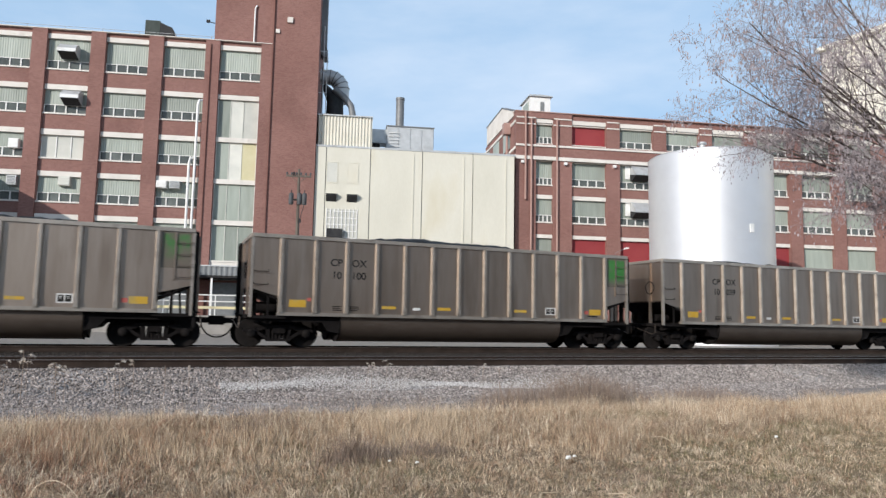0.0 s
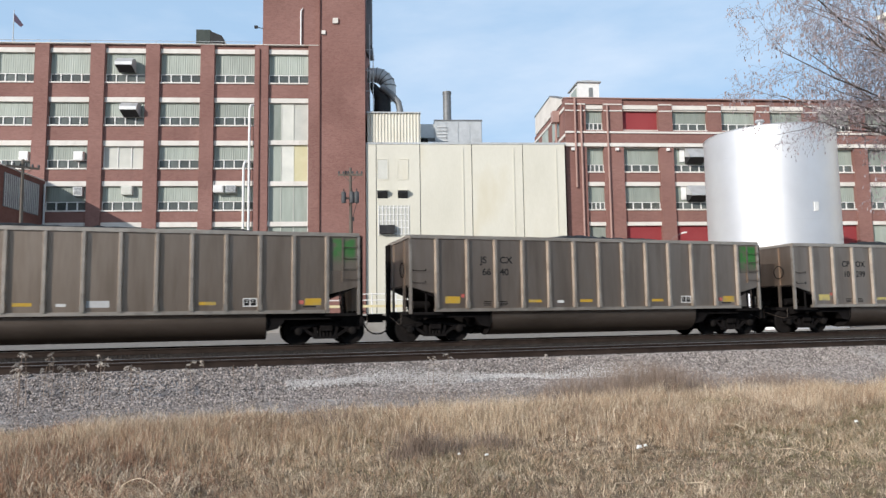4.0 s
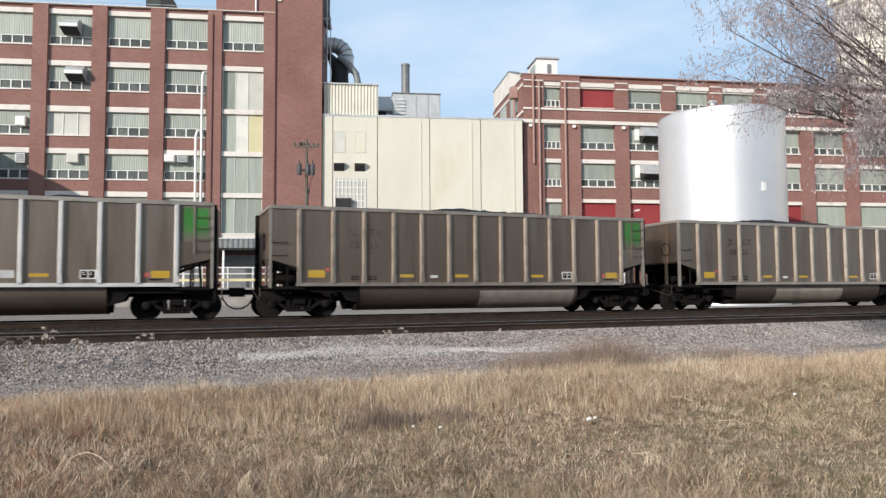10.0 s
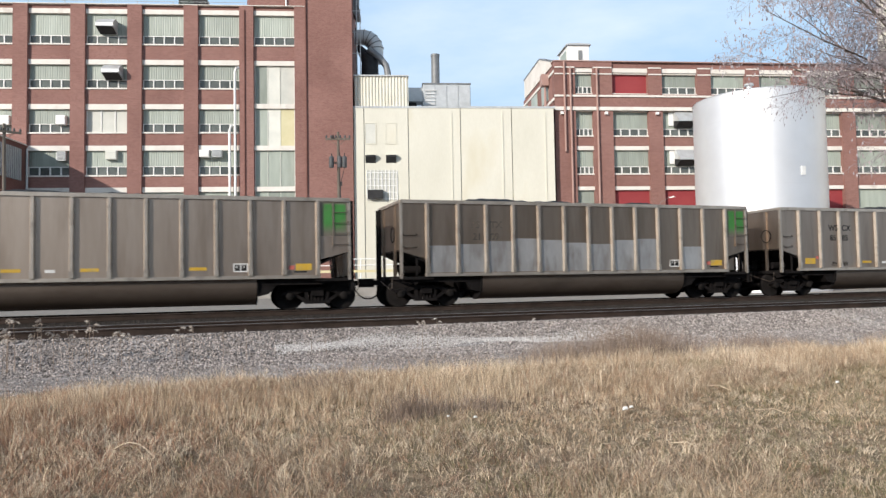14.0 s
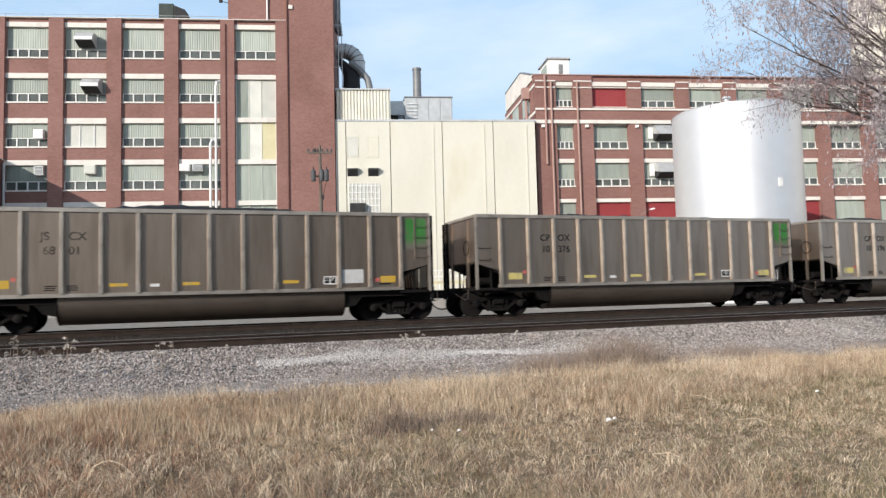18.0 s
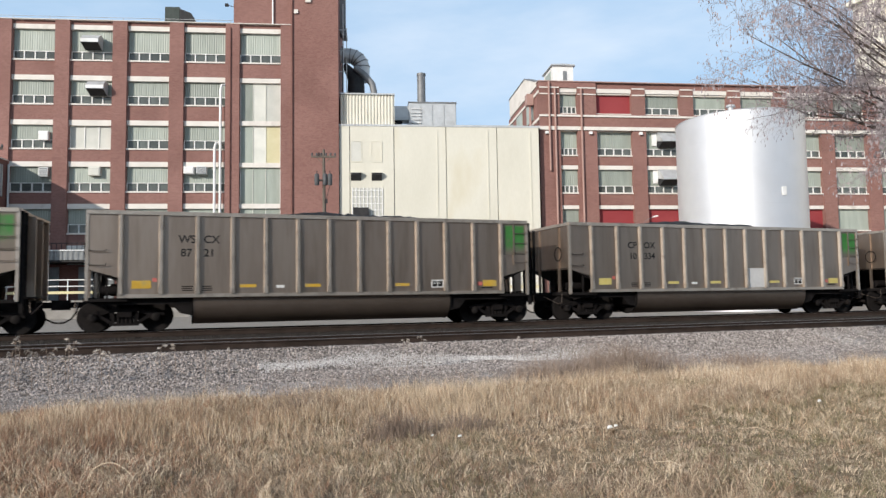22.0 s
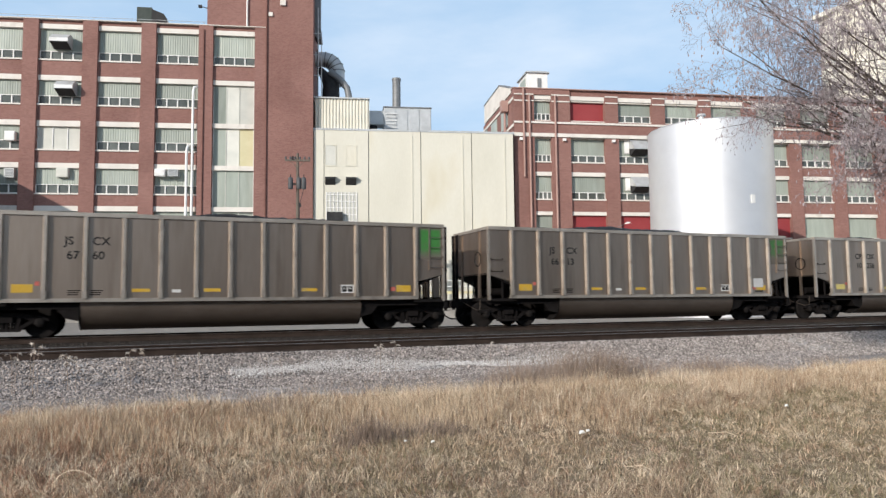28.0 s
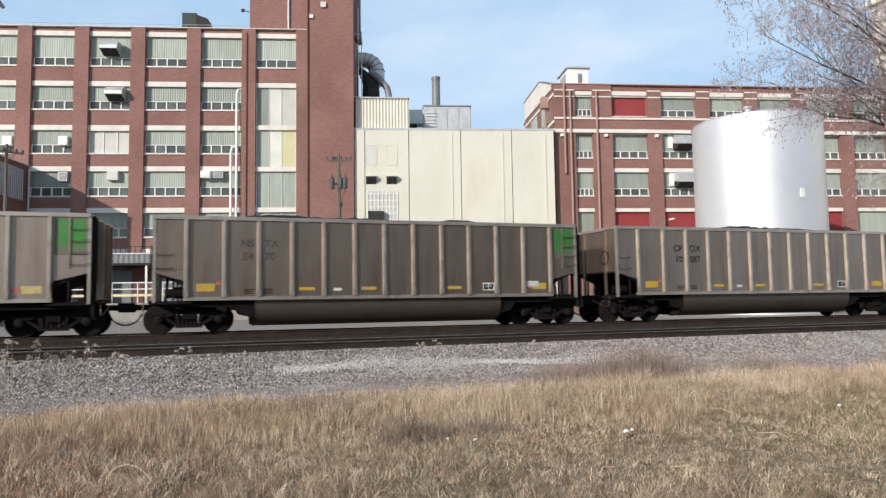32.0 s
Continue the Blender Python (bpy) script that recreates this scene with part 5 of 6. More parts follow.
cu = thing("roof_cupola", "small white rooftop penthouse with dark openings", "cupola", RIGHT)
part("body", Shape().box(19.9, 22.1, 69.6, 73.0, 21.0, 24.8), M_WHITE, cu)
part("roof", Shape().prism([(19.7, 24.8), (22.3, 24.8), (22.2, 24.93), (21.0, 25.0), (19.75, 24.93)], 69.4, 73.2, "y"), M_GALV, cu)
part("opening", Shape().box(21.0, 21.4, 69.54, 69.6, 23.3, 24.25), M_TRANSF, cu)
part("opening", Shape().box(19.84, 19.9, 70.2, 72.3, 23.0, 24.4), M_FIBRE, cu)

# storage tank
TX, TY, TR, TH = 39.5, 42.5, 4.58, 13.95
tk = thing("storage_tank", "large round tank painted shiny aluminium", "storage tank", pose(TX, TY, 0))
part("shell", Shape().tube([(0, 0, -0.4), (0, 0, TH)], TR, n=96, caps=False), M_SILVER, tk, smooth=True)
for z in (2.4, 4.8, 7.2, 9.6, 12.0):
    part("weld_seam", Shape().tube([(0, 0, z), (0, 0, z + 0.03)], TR + 0.006, n=96, caps=False), M_SILVER, tk, smooth=True)
part("roof", Shape().tube([(0, 0, TH), (0, 0, TH + 0.05), (0, 0, TH + 0.75)], [TR + 0.04, TR, 0.2], n=96), M_SILVER, tk, smooth=True)
a = math.atan2(-TY, -TX)
vx, vy = -1.2, -0.6
part("vent", Shape().tube([(vx, vy, TH + 0.4), (vx, vy, TH + 1.0), (vx, vy, TH + 1.05), (vx, vy, TH + 1.2)], [0.2, 0.2, 0.36, 0.3], n=12), M_GALV, tk, smooth=True)
part("sign_plate", Shape().box(-0.17, 0.17, -0.03, 0.03, 0, 0.62), M_WHITE, tk, "small white plate", at=pose(-0.45, -4.6, 7.75, 0, 0, -5))

# tall concrete store behind the wing
el = thing("concrete_store", "tall cream concrete grain store behind the factory", "grain store", pose(87.3, 71.2, 0, 0, 0, 4.4))
part("wall", Shape().box(0, 45, -62, 0, -0.3, 41), M_CONCRETE_TALL, el)
for k in range(9):
    part("bay", Shape().tube([(0.2, -3.4 - 6.8 * k, -0.3), (0.2, -3.4 - 6.8 * k, 40.6)], 1.5, n=14), M_CONCRETE_TALL, el, smooth=True)
part("roof_edge", Shape().box(-0.8, 45.5, -62.5, 0.5, 41, 41.6), M_CONCRETE_TALL, el)

# low brick building beside the works
lb = thing("brick_annex", "lower dark red brick building in front of the factory", "building", LEFT)
part("body", Shape().box(-50, -31.2, 54.2, 63.1, -0.3, 13.2), M_BRICK_DARK, lb)
part("coping", Shape().box(-50.1, -31.1, 54.1, 63.1, 13.2, 13.28), M_STONE, lb)
for y0, y1 in ((56.9, 59.5), (59.7, 62.3)):
    w = part("side_window", Shape().box(-31.2, -31.15, y0, y1, 10.0, 12.75), M_TRANSF, lb, "grey louvred opening")
    for k in range(9):
        part("louvre_bar", Shape().box(-31.15, -31.1, y0 + 0.05 + k * 0.29, y0 + 0.15 + k * 0.29, 10.05, 12.7), M_GALV, w)
part("corner_pipe", Shape().tube([(-31.02, 62.95, 1.0), (-31.02, 62.95, 12.9)], 0.1, n=8), M_GALV, lb, smooth=True)
part("wall_lamp", Shape().box(-31.5, -31.22, 53.8, 54.2, 9.2, 9.5), M_WHITE, lb)
part("wall_valve", Shape().tube([(-32.1, 54.0, 6.5), (-32.1, 54.0, 9.5)], 0.14, n=8).box(-32.4, -31.8, 53.8, 54.2, 9.3, 9.6), M_WHITE, lb)


def utility_pole(at, top, arm, transformer=True):
    p = thing("utility_pole", "weathered wooden utility pole with a crossarm", "utility pole", at, "utility poles")
    part("pole", Shape().tube([(0, 0, -0.4), (0.03, 0, top * 0.6), (0, 0, top)], [0.15, 0.12, 0.09], n=10), M_WOODPOLE, p, smooth=True)
    part("crossarm", Shape().box(-arm, arm, -0.14, -0.05, top - 0.60, top - 0.46), M_WOODPOLE, p)
    for k in range(6):
        x = -arm + 0.06 + k * (2 * arm - 0.12) / 5
        part("insulator", Shape().tube([(x, -0.1, top - 0.46), (x, -0.1, top - 0.37), (x, -0.1, top - 0.26)], [0.05, 0.08, 0.045], n=8), M_POLEBOX, p, smooth=True)
    for s in (-1, 1):
        part("brace", Shape().tube([(0, -0.1, top - 1.1), (s * arm * 0.6, -0.1, top - 0.56)], 0.02, n=6), M_WOODPOLE, p)
    if transformer:
        for x in (-0.46, 0.12, 0.46):
            part("transformer", Shape().tube([(x, -0.3, top - 2.62), (x, -0.3, top - 2.56), (x, -0.3, top - 1.88), (x, -0.3, top - 1.8)], [0.15, 0.17, 0.17, 0.12], n=12), M_POLEBOX, p, smooth=True)
            part("bushing", Shape().tube([(x, -0.3, top - 1.8), (x, -0.3, top - 1.58)], 0.035, n=6), M_DARK, p)
        part("transformer_arm", Shape().box(-0.66, 0.62, -0.14, -0.06, top - 2.3, top - 2.18), M_WOODPOLE, p)
        part("cutout", Shape().box(0.1, 0.28, -0.2, -0.1, top - 3.9, top - 3.6).box(-0.4, -0.26, -0.2, -0.1, top - 0.5, top - 0.26), M_DARK, p)
        part("drop_cable", Shape().tube([(0.46, -0.3, top - 2.62), (0.3, -0.25, top - 3.2), (0.16, -0.16, top - 3.7), (0.12, -0.13, 1.0)], 0.022, n=6), M_DARK, p, smooth=True)
    return p


utility_pole(LEFT @ pose(-3.46, 50.3, 0), 11.64, 0.88)
utility_pole(LEFT @ pose(-24.6, 47.0, 0, 0, 0, 35), 11.5, 0.95, False)

# street lamp before the wing
sl = thing("street_lamp", "slim street lamp with a white head in the yard", "street lamp", RIGHT @ pose(20.8, 50.0, -0.25))
part("mast", Shape().tube([(0, 0, -0.4), (0, 0, 6.3)], [0.08, 0.05], n=8), M_GALV, sl, smooth=True)
part("arm", Shape().tube([(0, 0, 6.25), (0.3, 0, 6.7), (0.95, 0, 6.98)], 0.014, n=8), M_DUCT, sl, smooth=True)
part("head", Shape().prism([(0.9, 6.93), (1.28, 7.0), (1.3, 7.06), (1.15, 7.1), (0.92, 7.03)], -0.09, 0.09, "y"), M_WHITE, sl)

M_BUFF = surf("pale_yellow_paint", (0.62, 0.54, 0.30), (0.72, 0.64, 0.38), scale=1.2, rough=0.6, fine=12, stain=(0.48, 0.42, 0.28))
# loading dock along the foot of the factory
dk = thing("loading_dock", "concrete loading dock with a white pipe railing", "loading dock", LEFT)
part("platform", Shape().box(-34, 14, 57.5, 60.7, -0.4, 1.15), M_CONCRETE, dk)
for z in (2.25, 2.75):
    part("rail", Shape().tube([(-33.8, 57.7, z), (13.8, 57.7, z)], 0.045, n=6), M_WHITE, dk)
part("kick_board", Shape().box(-33.8, 13.8, 57.64, 57.69, 1.66, 1.86), M_BUFF, dk, "pale yellow board along the railing")
for k in range(25):
    part("post", Shape().tube([(-33.6 + 1.96 * k, 57.7, 1.15), (-33.6 + 1.96 * k, 57.7, 2.8)], 0.05, n=6), M_WHITE, dk)
part("bay_recess", Shape().box(-33, -7.2, 62.75, 62.9, 1.15, 4.2), M_BRICK_DARK, dk, "dark loading bay wall")
for x in (-29.5, -25.0, -20.5, -16.0, -11.5):
    d = part("dock_door", Shape().box(x, x + 2.9, 62.66, 62.74, 1.15, 4.0), M_TRANSF, dk, "grey roller door")
    for k in range(9):
        part("slat", Shape().box(x + 0.05, x + 2.85, 62.63, 62.66, 1.25 + 0.3 * k, 1.45 + 0.3 * k), M_TRANSF, d)
ca = thing("dock_canopy", "grey metal canopy with a slatted fascia over the loading dock", "canopy", LEFT)
part("roof", Shape().box(-33.5, -7.0, 60.1, 62.9, 4.46, 5.1), M_TRANSF, ca)
part("fascia", corrugated(-33.5, -7.0, 60.08, 4.46, 5.2, 0.42, 0.05), M_TRANSF, ca)
part("roof_edge", Shape().box(-33.55, -6.95, 59.98, 62.9, 5.2, 5.3), M_GALV, ca)
part("soffit", Shape().box(-33.5, -7.0, 60.16, 62.9, 4.3, 4.45), M_DARK, ca)
part("roof_rail", Shape().tube([(-33.4, 60.2, 5.85), (-12.0, 60.2, 5.85)], 0.03, n=6), M_DARK, ca)
for k in range(54):
    part("baluster", Shape().box(-33.4 + 0.4 * k, -33.36 + 0.4 * k, 60.18, 60.22, 5.3, 5.85), M_DARK, ca)
for x in (-33.0, -29.8, -26.6, -23.4, -20.2, -17.0, -14.2, -11.0, -7.5):
    part("column", Shape().box(x, x + 0.16, 60.3, 60.46, 1.15, 4.3), M_WHITE, ca)


# ---- meadow ----
def smooth_field(x, y, seed):
    """A slow random field between 0 and 1 over the ground."""
    g = np.random.default_rng(seed)
    out = np.zeros_like(x)
    for k in range(7):
        a, f, p = g.uniform(0, 6.28), g.uniform(0.35, 1.9), g.uniform(0, 6.28)
        out += np.sin((x * np.cos(a) + y * np.sin(a)) * f + p + 1.3 * np.sin(x * 0.31 * f + p))
    return 0.5 + 0.5 * np.tanh(out * 0.55)


def blades(name, x, y, h, w, lean, mat, curl=0.5, seed=1, turn=None):
    """Grass: each blade a tapered, bent strip; turn: the heading in which each leans."""
    g = np.random.default_rng(seed)
    n = len(x)
    z = ground_z(x, y) - 0.02
    a, face = g.uniform(0, 6.283, n), g.uniform(0, 3.1416, n)
    if turn is not None:
        a = turn + g.normal(0, 0.35, n)
    lean = lean * g.uniform(0.3, 1.6, n)
    dx, dy = np.cos(a) * lean * h, np.sin(a) * lean * h
    wx, wy = np.cos(face) * w / 2, np.sin(face) * w / 2
    mx, my, mz = x + dx * 0.3, y + dy * 0.3, z + h * 0.6
    tx, ty, tz = x + dx, y + dy, z + h * np.sqrt(np.clip(1 - (lean * curl) ** 2, 0.15, 1))
    v = np.stack([np.stack([x - wx, y - wy, z], -1), np.stack([x + wx, y + wy, z], -1), np.stack([mx + wx * 0.8, my + wy * 0.8, mz], -1),
                  np.stack([mx - wx * 0.8, my - wy * 0.8, mz], -1), np.stack([tx, ty, tz], -1)], 1)
    f = np.array([(0, 1, 2), (0, 2, 3), (3, 2, 4)])[None] + (np.arange(n) * 5)[:, None, None]
    return raw_mesh(name, v.reshape(-1, 3), f.reshape(-1, 3), mat)


def tufted(x, y, per, spread, seed):
    """Blades gathered in tufts: the place of each blade, its tuft, and the heading from the tuft's heart."""
    g = np.random.default_rng(seed)
    k = np.repeat(np.arange(len(x)), g.integers(per // 2, per + per // 2, len(x)))
    r, a = spread * np.sqrt(g.uniform(0, 1, len(k))), g.uniform(0, 6.283, len(k))
    return x[k] + r * np.cos(a), y[k] + r * np.sin(a), k, a


def scatter(n, r0, r1, a0, a1, seed, power=1.0):
    g = np.random.default_rng(seed)
    a = np.radians(g.uniform(a0, a1, n))
    r = np.sqrt(g.uniform(0, 1, n) ** power * (r1 ** 2 - r0 ** 2) + r0 ** 2)
    return r * np.sin(a), r * np.cos(a), g


def mown(x, y):
    """How far the ground is kept short: towards the open side of the meadow."""
    line = np.clip(7.2 + 0.35 * (x - 4.4), 6.0, 8.5) + 0.25 * np.sin(x * 2.1)
    return np.clip((x - 3.4) / 1.4, 0, 1) * np.clip((line - y) / 0.8 + 0.5, 0, 1)


def edge_y(x):
    """Where the tall grass gives way to the gravel."""
    return 11.75 + 0.3 * np.sin(x * 0.9) + 0.2 * np.sin(x * 2.3 + 1.0) - np.clip((x - 2) * 0.12, 0, 0.45) + 0.55 * np.exp(-((x - 8.8) / 1.2) ** 2) + np.clip((x - 9.5) * 0.1, 0, 0.8)


def stand(kinds, cls, x, y, h, w, lean, turn, seed):
    for k, (nm, mat, lab) in enumerate(kinds):
        m = cls == k
        tagged(new(nm, blades(nm, x[m], y[m], h[m], w[m], lean, mat, seed=seed + k, turn=turn[m])), lab, "grass", kind="stuff")


def meadow():
    # tall stand, tuft by tuft
    x, y, g = scatter(78000, 6.3, 21, -24, 66, 11)
    field = smooth_field(x, y, 5)
    dist = np.hypot(x, y)
    keep = (y < edge_y(x) + g.normal(0, 0.28, len(x))) & (mown(x, y) < g.uniform(0, 0.6, len(x))) & (g.uniform(0, 1, len(x)) < 0.2 + 0.8 * field)
    keep &= np.clip((dist - 6.6 - 1.4 * field) / 2.4, 0.10, 1) > g.uniform(0, 1, len(x))
    x, y, field, dist = x[keep], y[keep], field[keep], dist[keep]
    tall = (0.11 + 0.15 * field + 0.12 * smooth_field(x * 2.2, y * 2.2, 8)) * g.uniform(0.6, 1.25, len(x)) * np.clip(0.5 + (dist - 7.5) / 5, 0.5, 1)
    pick = g.uniform(0, 1, len(x))
    reddish = np.clip((1.5 - x) / 3, 0, 1) * (0.2 + 0.3 * (smooth_field(x * 0.8, y * 0.8, 17) > 0.6)) + 0.03
    bleach = 0.30 + 0.35 * (smooth_field(x, y, 9) > 0.65) + 0.15 * np.clip((y - 9.5) / 2, 0, 1)
    cls = np.where(pick < bleach, 1, np.where(pick > 0.96 - reddish, 2, np.where(pick > 0.86 - reddish, 3, 0)))
    bx, by, k, a = tufted(x, y, 12, 0.055, 41)
    h = tall[k] * g.uniform(0.35, 1.25, len(k))
    w = g.uniform(0.0022, 0.0046, len(k))
    stand((("tall_grass", M_GRASS, "tall dry tawny grass in loose tufts"), ("straw_grass", M_GRASS_PALE, "bleached straw-coloured grass in tufts"),
           ("russet_grass", M_RUSSET, "rust-brown grass tufts among the straw"), ("withered_grass", M_WITHERED, "dark withered grass between the tufts")), cls[k], bx, by, h, w, 0.46, a, 60)
    # single bright stalks that stand over the rest
    x, y, g = scatter(9000, 7.6, 18, -24, 60, 19)
    keep = (y < edge_y(x)) & (mown(x, y) < g.uniform(0, 0.5, len(x))) & (smooth_field(x, y, 5) > g.uniform(0, 0.8, len(x)))
    x, y = x[keep], y[keep]
    tagged(new("straw_stalks", blades("straw_stalks", x, y, g.uniform(0.16, 0.44, len(x)) * np.clip(0.55 + (np.hypot(x, y) - 7.5) / 6, 0.55, 1), g.uniform(0.0032, 0.0055, len(x)), 0.4, M_STALK, seed=8)), "single pale stalks standing above the grass", "grass", kind="stuff")
    # matted short growth, lying in bundles
    x, y, g = scatter(60000, 3.4, 15.5, -24, 66, 12, 1.2)
    keep = y < edge_y(x)
    x, y = x[keep], y[keep]
    mo = mown(x, y)
    low = (0.062 + 0.08 * smooth_field(x * 1.6, y * 1.6, 6) ** 2) * (1 - 0.15 * mo) * g.uniform(0.6, 1.5, len(x))
    pick = g.uniform(0, 1, len(x))
    green = pick < 0.04 + 0.26 * mo + 0.22 * np.clip((smooth_field(x * 1.1, y * 1.1, 23) - 0.6) / 0.3, 0, 1)
    cls = np.where(green, 2, np.where(pick > 0.66, 1, np.where(pick > 0.54 + 0.08 * np.clip((x - 1) / 2, 0, 1) - 0.28 * np.clip((0.8 - x) / 2, 0, 1), 3, np.where(pick < 0.2 + 0.36 * np.clip((0.8 - x) / 2, 0, 1) * np.clip((9 - y) / 2, 0, 1), 4, 0))))
    bx, by, k, a = tufted(x, y, 9, 0.07, 42)
    lie = g.uniform(0, 6.283, len(x))[k]
    w = g.uniform(0.0026, 0.0056, len(k)) * np.clip(np.hypot(bx, by) / 6.5, 0.75, 1.5)
    stand((("matted_grass", M_GRASS, "matted dry grass lying in bundles"), ("straw_litter", M_GRASS_PALE, "pale straw lying in the grass"), ("lawn_grass", M_LAWN, "short winter grass, brown and green"),
           ("brown_grass", M_RUSSET, "short rust-brown dead grass"), ("dead_thatch", M_WITHERED, "dark dead thatch under the grass")), cls[k], bx, by, low[k] * g.uniform(0.5, 1.5, len(k)), w, 1.25, lie, 70)
    # far matted growth under the tree
    x, y, g = scatter(60000, 11, 24, 30, 66, 15)
    keep = (y < edge_y(x)) & (np.hypot(x, y) > 13.5)
    x, y = x[keep], y[keep]
    light = g.uniform(0, 1, len(x)) < 0.4
    for nm, m, mat, lab in (("matted_grass", ~light, M_GRASS, "matted dry grass lying flat"), ("straw_litter", light, M_GRASS_PALE, "pale straw lying in the grass")):
        tagged(new(nm, blades(nm, x[m], y[m], 0.12 * g.uniform(0.5, 1.8, m.sum()), g.uniform(0.005, 0.011, m.sum()), 1.1, mat, seed=7)), lab, "grass", kind="stuff")
    # thin growth on the stone strip
    x, y, g = scatter(16000, 10.5, 26, -14, 60, 13)
    keep = (y > edge_y(x) - 0.2) & (y < 16.0) & (smooth_field(x, y, 21) + 0.45 * (edge_y(x) + 1.1 > y) > 0.78)
    x, y = x[keep], y[keep]
    tagged(new("verge_weeds", blades("verge_weeds", x, y, 0.22 * g.uniform(0.4, 1.3, len(x)), g.uniform(0.004, 0.007, len(x)), 0.5, M_WEED, seed=5)), "thin dry weeds on the stone verge", "weeds", kind="stuff")
    # grey-brown dead weeds in patches
    for cx, cy, rad, num, tallest in ((6.6, 12.4, 1.0, 1200, 0.5), (8.4, 12.7, 1.5, 3000, 0.7), (2.25, 7.9, 0.45, 1300, 0.34), (11.2, 12.3, 1.3, 1000, 0.45), (1.6, 10.6, 0.6, 700, 0.35), (3.1, 8.1, 0.5, 700, 0.26)):
        g = np.random.default_rng(int(cx * 10) + 50)
        x, y = cx + g.normal(0, rad * 0.5, num), cy + g.normal(0, rad * 0.35, num)
        tagged(new("dead_weeds", blades("dead_weeds", x, y, tallest * g.uniform(0.3, 1.2, num) * np.exp(-((x - cx) / rad) ** 2 * 0.6), g.uniform(0.003, 0.006, num), 0.6, M_WEED, seed=6)), "grey-brown thicket of dead weeds in the grass", "weeds", "dead weeds", kind="stuff")


M_WITHERED = surf("withered_grass", (0.16, 0.112, 0.08), (0.25, 0.18, 0.128), scale=0.6, rough=0.8, fine=6, vary=0.4, island=True, bump=0.0, spec=0.08)
M_STALK = surf("bleached_stalk", (0.62, 0.535, 0.41), (0.78, 0.69, 0.56), scale=0.6, rough=0.7, fine=6, vary=0.25, island=True, bump=0.0, spec=0.15)
meadow()


def feather_weed(at, h, seed):
    """A dry branched stalk whose tips bend over under small downy heads."""
    g = random.Random(seed)
    w = thing("seed_weed", "thin dry weed stalk with small downy heads", "weed", at, "seed weeds")
    b = g.uniform(-0.08, 0.08)
    st, down = Shape(), Shape()
    st.tube([(0, 0, -0.05), (b * 0.4, 0.01, h * 0.5), (b, 0, h * 0.92)], [0.0055, 0.0045, 0.003], n=4)
    for k in range(g.randint(3, 6)):
        a, f = g.uniform(0, 6.28), g.uniform(0.62, 0.98)
        n = g.uniform(0.07, 0.17) * (1.15 - 0.5 * f)
        o = Vector((b * f, 0, h * f * 0.95))
        d = Vector((math.cos(a), math.sin(a), 0))
        pts = [o, o + d * n * 0.4 + Vector((0, 0, n * 0.55)), o + d * n * 0.9 + Vector((0, 0, n * 0.6)), o + d * n * 1.2 + Vector((0, 0, n * 0.3))]
        st.tube(pts, [0.003, 0.0025, 0.002, 0.0015], n=4)
        for q in range(32):
            p = pts[1].lerp(pts[2], q / 16) if q < 16 else pts[2].lerp(pts[3], (q - 16) / 16)
            e = p + Vector((g.gauss(0, 0.02), g.gauss(0, 0.02), g.gauss(0, 0.018)))
            down.quad(tuple(p), tuple(p + Vector((0.011, 0.006, 0.009))), tuple(e))
    part("stalk", st, M_WEED, w)
    tagged(part("downy_head", down, M_STRAWHEAD, w), kind="stuff")
    return w


M_STRAWHEAD = surf("pale_down", (0.50, 0.45, 0.39), (0.62, 0.56, 0.50), scale=6, rough=0.9, fine=20, bump=0.0)
gw = random.Random(4)
# clumps of weeds along the bank: place, how many, height
for cx, num, tall in ((-3.55, 5, 0.95), (-3.0, 4, 0.92), (-2.3, 5, 0.9), (-1.5, 3, 0.72), (-0.6, 3, 0.68), (0.6, 2, 0.6), (2.4, 2, 0.55), (4.35, 2, 0.72), (4.8, 1, 0.9), (7.5, 2, 0.6), (-4.6, 4, 0.85)):
    for k in range(num):
        x, y = cx + gw.gauss(0, 0.16), 14.8 + gw.gauss(0, 0.25)
        feather_weed(pose(x, y, float(ground_z(x, y)), 0, 0, gw.uniform(0, 360)), tall * gw.uniform(0.85, 1.2), int(cx * 100) + k)

M_LITTER = surf("pale_litter", (0.72, 0.71, 0.68), (0.82, 0.81, 0.79), scale=8, rough=0.6, fine=30)
for x, y, s in ((4.62, 7.2, 0.032), (4.74, 7.26, 0.022), (2.75, 7.22, 0.02), (8.3, 7.62, 0.026), (2.5, 7.4, 0.016)):
    sh = Shape()
    sh.tube([(-s, 0, 0), (-s * 0.4, s * 0.2, s * 0.5), (s * 0.5, 0, s * 0.6), (s, -s * 0.2, s * 0.1)], [s * 0.3, s * 0.7, s * 0.6, s * 0.2], n=7)
    lone("litter_scrap", sh, M_LITTER, "small scrap of pale litter lying in the grass", "litter", pose(x, y, float(ground_z(np.array(x), np.array(y))) + 0.1), "litter")
for x, y, a, n in ((3.3, 5.6, 30, 0.3), (6.1, 6.3, 150, 0.32), (6.7, 7.9, 120, 0.3), (4.2, 5.4, 160, 0.25)):
    lone("fallen_twig", Shape().tube([(0, 0, 0), (n * 0.4, 0.03, 0.05), (n, -0.02, 0.03)], [0.005, 0.004, 0.0025], n=6), M_GRASS_PALE, "pale fallen twig lying on the matted grass", "twig", pose(x, y, float(ground_z(np.array(x), np.array(y))) + 0.09, 0, 0, a), "fallen twigs")

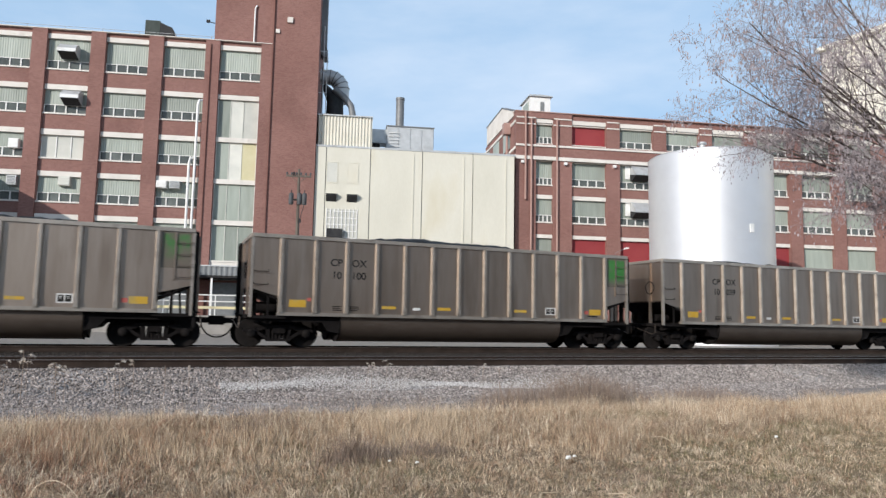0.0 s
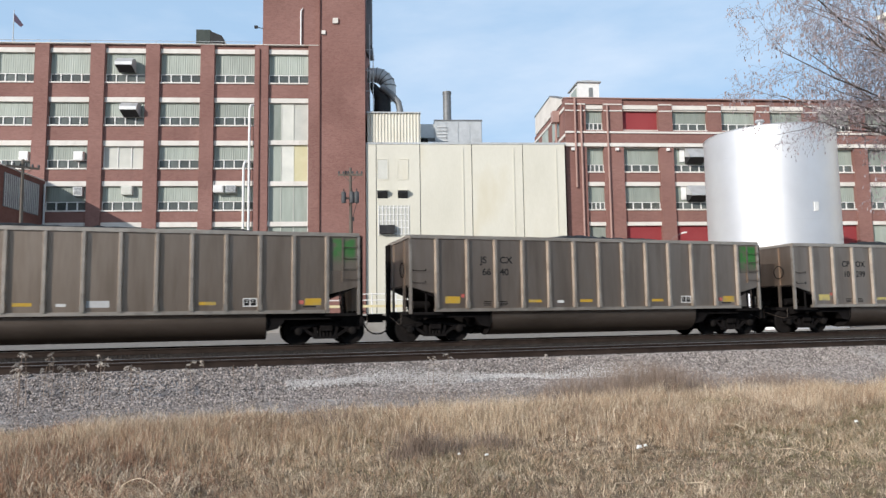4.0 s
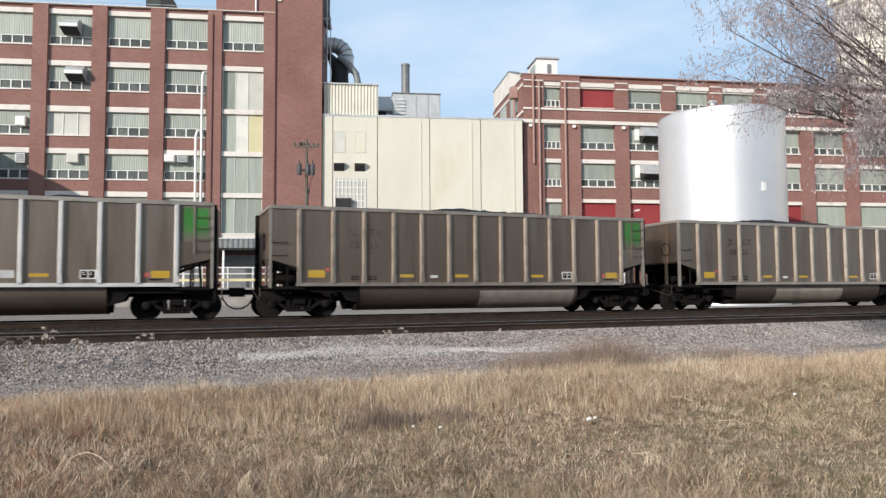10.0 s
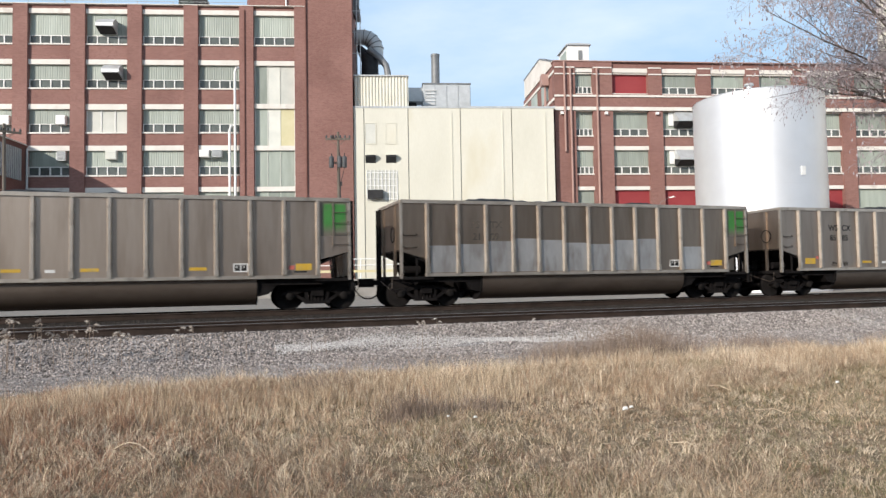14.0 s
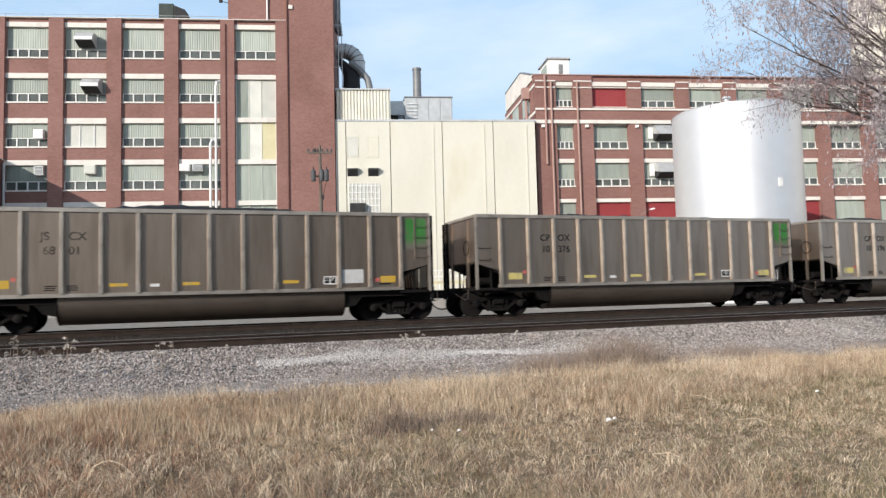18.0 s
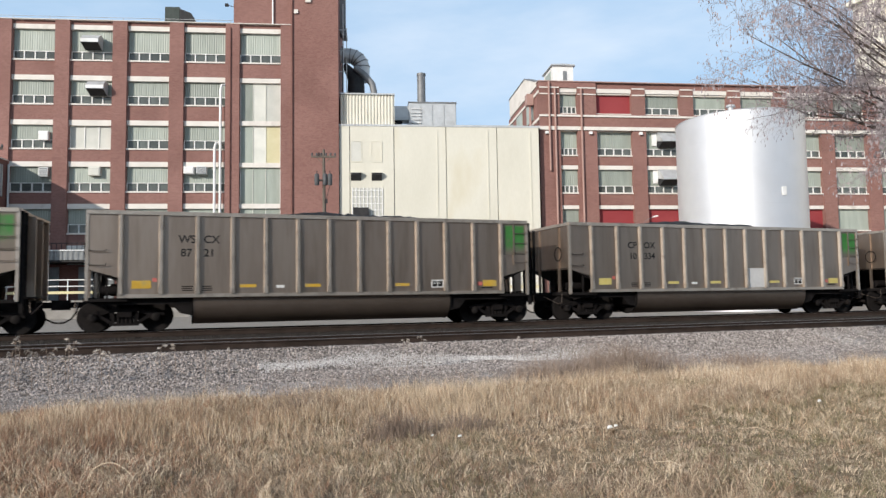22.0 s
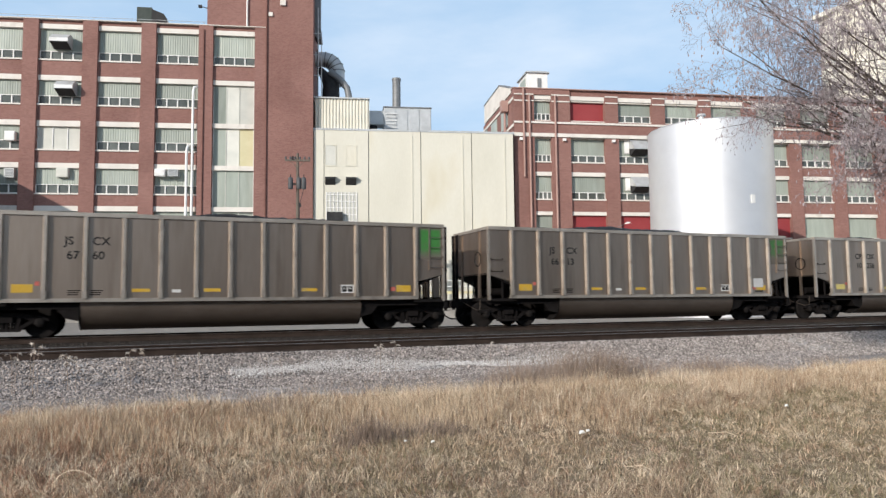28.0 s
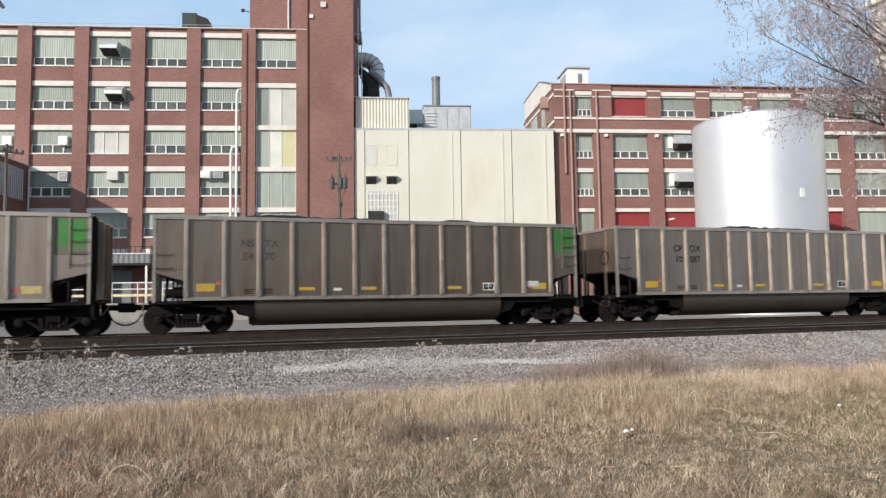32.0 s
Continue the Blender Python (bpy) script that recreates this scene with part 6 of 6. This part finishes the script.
arc = [(-0.4 * (1 - t), 0.42 * (1 - t), 0.02 + 0.15 * math.sin(math.pi * min(1.0, 0.12 + t * 0.88)) ** 0.8) for t in np.linspace(0, 1, 10)]
lone("bent_stalk", Shape().tube(arc, [0.0035 - 0.0002 * k for k in range(10)], n=6), M_GRASS_PALE, "pale stalk bent over in an arc in the grass", "stalk",
     pose(-0.42, 6.7, float(ground_z(np.array(-0.42), np.array(6.7))) + 0.05), "fallen twigs", smooth=True)


# ---- the bare tree ----
def bare_tree(x, y, seed=3):
    g = random.Random(seed)
    z0 = float(ground_z(np.array(x), np.array(y)))
    t = thing("bare_tree", "leafless tree with spreading limbs and dense drooping twigs", "tree", pose(x, y, z0))
    part("trunk", Shape().tube([(0, 0, -0.2), (0.02, 0, 0.3), (0.0, 0.03, 1.6), (-0.05, 0.05, 2.9), (-0.05, 0.1, 4.2), (0.1, 0.2, 6.0), (0.15, 0.3, 8.5)], [0.42, 0.30, 0.26, 0.24, 0.19, 0.13, 0.05], n=14), M_BARK, t, smooth=True)
    # limbs: start height, heading in degrees, length, rise at the start and at the end
    limbs = [(4.0, 155, 4.5, 0.42, 0.34, 0.085), (4.2, 142, 4.5, 0.5, 0.5, 0.07), (4.2, 168, 4.3, 0.5, 0.6, 0.07), (4.5, 153, 5.0, 1.0, 1.0, 0.085), (4.7, 165, 4.6, 1.1, 1.0, 0.065), (5.5, 148, 4.2, 1.1, 1.0, 0.06),
             (4.0, 152, 3.7, 0.16, 0.3, 0.04), (4.2, 156, 4.9, 0.34, 0.34, 0.06), (4.3, 161, 4.9, 0.46, 0.46, 0.06), (3.6, 168, 2.8, 0.05, 0.1, 0.04), (3.4, 178, 2.3, -0.05, 0.0, 0.035), (5.2, 130, 4.4, 0.7, 0.7, 0.065), (4.9, 180, 4.2, 0.7, 0.9, 0.065), (4.4, 195, 3.8, 0.6, 0.7, 0.06), (4.2, 110, 4.4, 0.6, 0.6, 0.06), (4.5, 80, 4.2, 0.6, 0.6, 0.07),
             (4.2, 20, 4.4, 0.6, 0.6, 0.07), (4.3, 320, 4.4, 0.5, 0.6, 0.07), (4.6, 245, 4.2, 0.8, 0.8, 0.065)]
    limbs = [(z, head, n, r0, r1, r * 0.52) for z, head, n, r0, r1, r in limbs]
    twigs, seeds = Shape(), Shape()

    def grow(start, d, length, r, level, sh):
        n = 5 if level < 2 else (4 if level == 2 else 3)
        pts, rad, p, d = [start], [r], start.copy(), d.normalized()
        for i in range(n):
            wob = 0.11 if level < 2 else 0.24
            d = (d + Vector((g.gauss(0, wob), g.gauss(0, wob), g.gauss(0, wob) + (0.06 if level < 2 else 0.02 if level == 2 else -0.10)))).normalized()
            p = p + d * (length / n)
            pts.append(p.copy())
            rad.append(max(0.0021, r * (1 - 0.78 * (i + 1) / n)))
        sh.tube(pts, rad, n=(8, 6, 4, 3, 3)[level], caps=False)
        if level == 4:
            if g.random() < 0.7:
                e = pts[-1]
                a = g.uniform(0, 6.28)
                s = g.uniform(0.02, 0.04)
                o = Vector((math.cos(a) * s * 0.5, math.sin(a) * s * 0.5, 0))
                seeds.quad(tuple(e), tuple(e + o + Vector((0, 0, -s))), tuple(e + Vector((0, 0, -2 * s))), tuple(e - o + Vector((0, 0, -s))))
            return
        kids = (9, 6, 5, 3)[level]
        for k in range(kids):
            f = (k + g.uniform(0.2, 0.9)) / kids * 0.85 + 0.15
            i = min(int(f * n), n - 1)
            q = pts[i].lerp(pts[i + 1], f * n - i)
            side = d.cross(Vector((g.gauss(0, 1), g.gauss(0, 1), g.gauss(0, 1)))).normalized()
            nd = ((pts[i + 1] - pts[i]).normalized() * g.uniform(0.5, 1.0) + side * g.uniform(0.5, 1.0))
            nl = length * g.uniform(0.34, 0.62) * (1 - 0.45 * f)
            grow(q, nd, max(nl, 0.16), max(0.0026, rad[i] * g.uniform(0.34, 0.52)), level + 1, sh if level < 1 else twigs)

    for z, head, length, r0, r1, rad in limbs:
        a = radians(head)
        sh = Shape()
        grow(Vector((-0.03, 0.05, z)), Vector((math.cos(a), math.sin(a), (r0 + r1) / 2)), length, rad, 0, sh)
        part("limb", sh, M_BARK, t)
    tagged(part("crown", twigs, M_TWIG, t, "dense thin drooping twigs"), kind="stuff")
    tagged(part("dry_foliage", seeds, M_TWIG, t, "dry hanging seed clusters"), kind="stuff")
    return t


bare_tree(13.67, 8.34)


# ---- what moves ----
# seconds and the place of the coupling between wagons 0 and 1
TRAIN = [(0.0, 1.88), (1.0, -9.42), (2.0, -20.71), (3.0, -32.01), (4.0, -43.3), (5.0, -54.61), (6.0, -65.91), (7.0, -77.23), (8.0, -88.55), (9.0, -99.87), (10.0, -111.2), (11.0, -122.53), (12.0, -133.85), (13.0, -145.17), (14.0, -156.49), (15.0, -167.79), (16.0, -179.09), (17.0, -190.36), (18.0, -201.63), (19.0, -212.88), (20.0, -224.1), (21.0, -235.32), (22.0, -246.51), (23.0, -257.69), (24.0, -268.86), (25.0, -280.02), (26.0, -291.17), (27.0, -302.33), (28.0, -313.49), (29.0, -324.67), (30.0, -335.88), (31.0, -347.12), (32.0, -358.42)]


def motions():
    for k, w in WAGON_OBS.items():
        walk(w, [(t, pose(x + (k - 0.5) * PITCH, FAR_TRACK, 0)) for t, x in TRAIN])
    # wheels roll with the train; wheelsets at the same end of their bogie turn alike
    times = [f / FPS for f in range(0, 961)]
    xs = np.interp(times, [t for t, _ in TRAIN], [x for _, x in TRAIN])
    for sgn in (-1, 1):
        alike = [o for o in list(scene.objects) if o.data == WHEELSET and o.matrix_basis.translation.x * sgn > 0]
        lead = alike[0]
        walk(lead, [(t, pose(sgn * AXLE, 0, 0.457, 0, math.degrees((x - xs[0]) / 0.457) % 360, 0)) for t, x in zip(times, xs)])
        for o in alike[1:]:
            o.rotation_mode = "QUATERNION"
            o.animation_data_create()
            o.animation_data.action = lead.animation_data.action
            o.animation_data.action_slot = lead.animation_data.action_slot


motions()
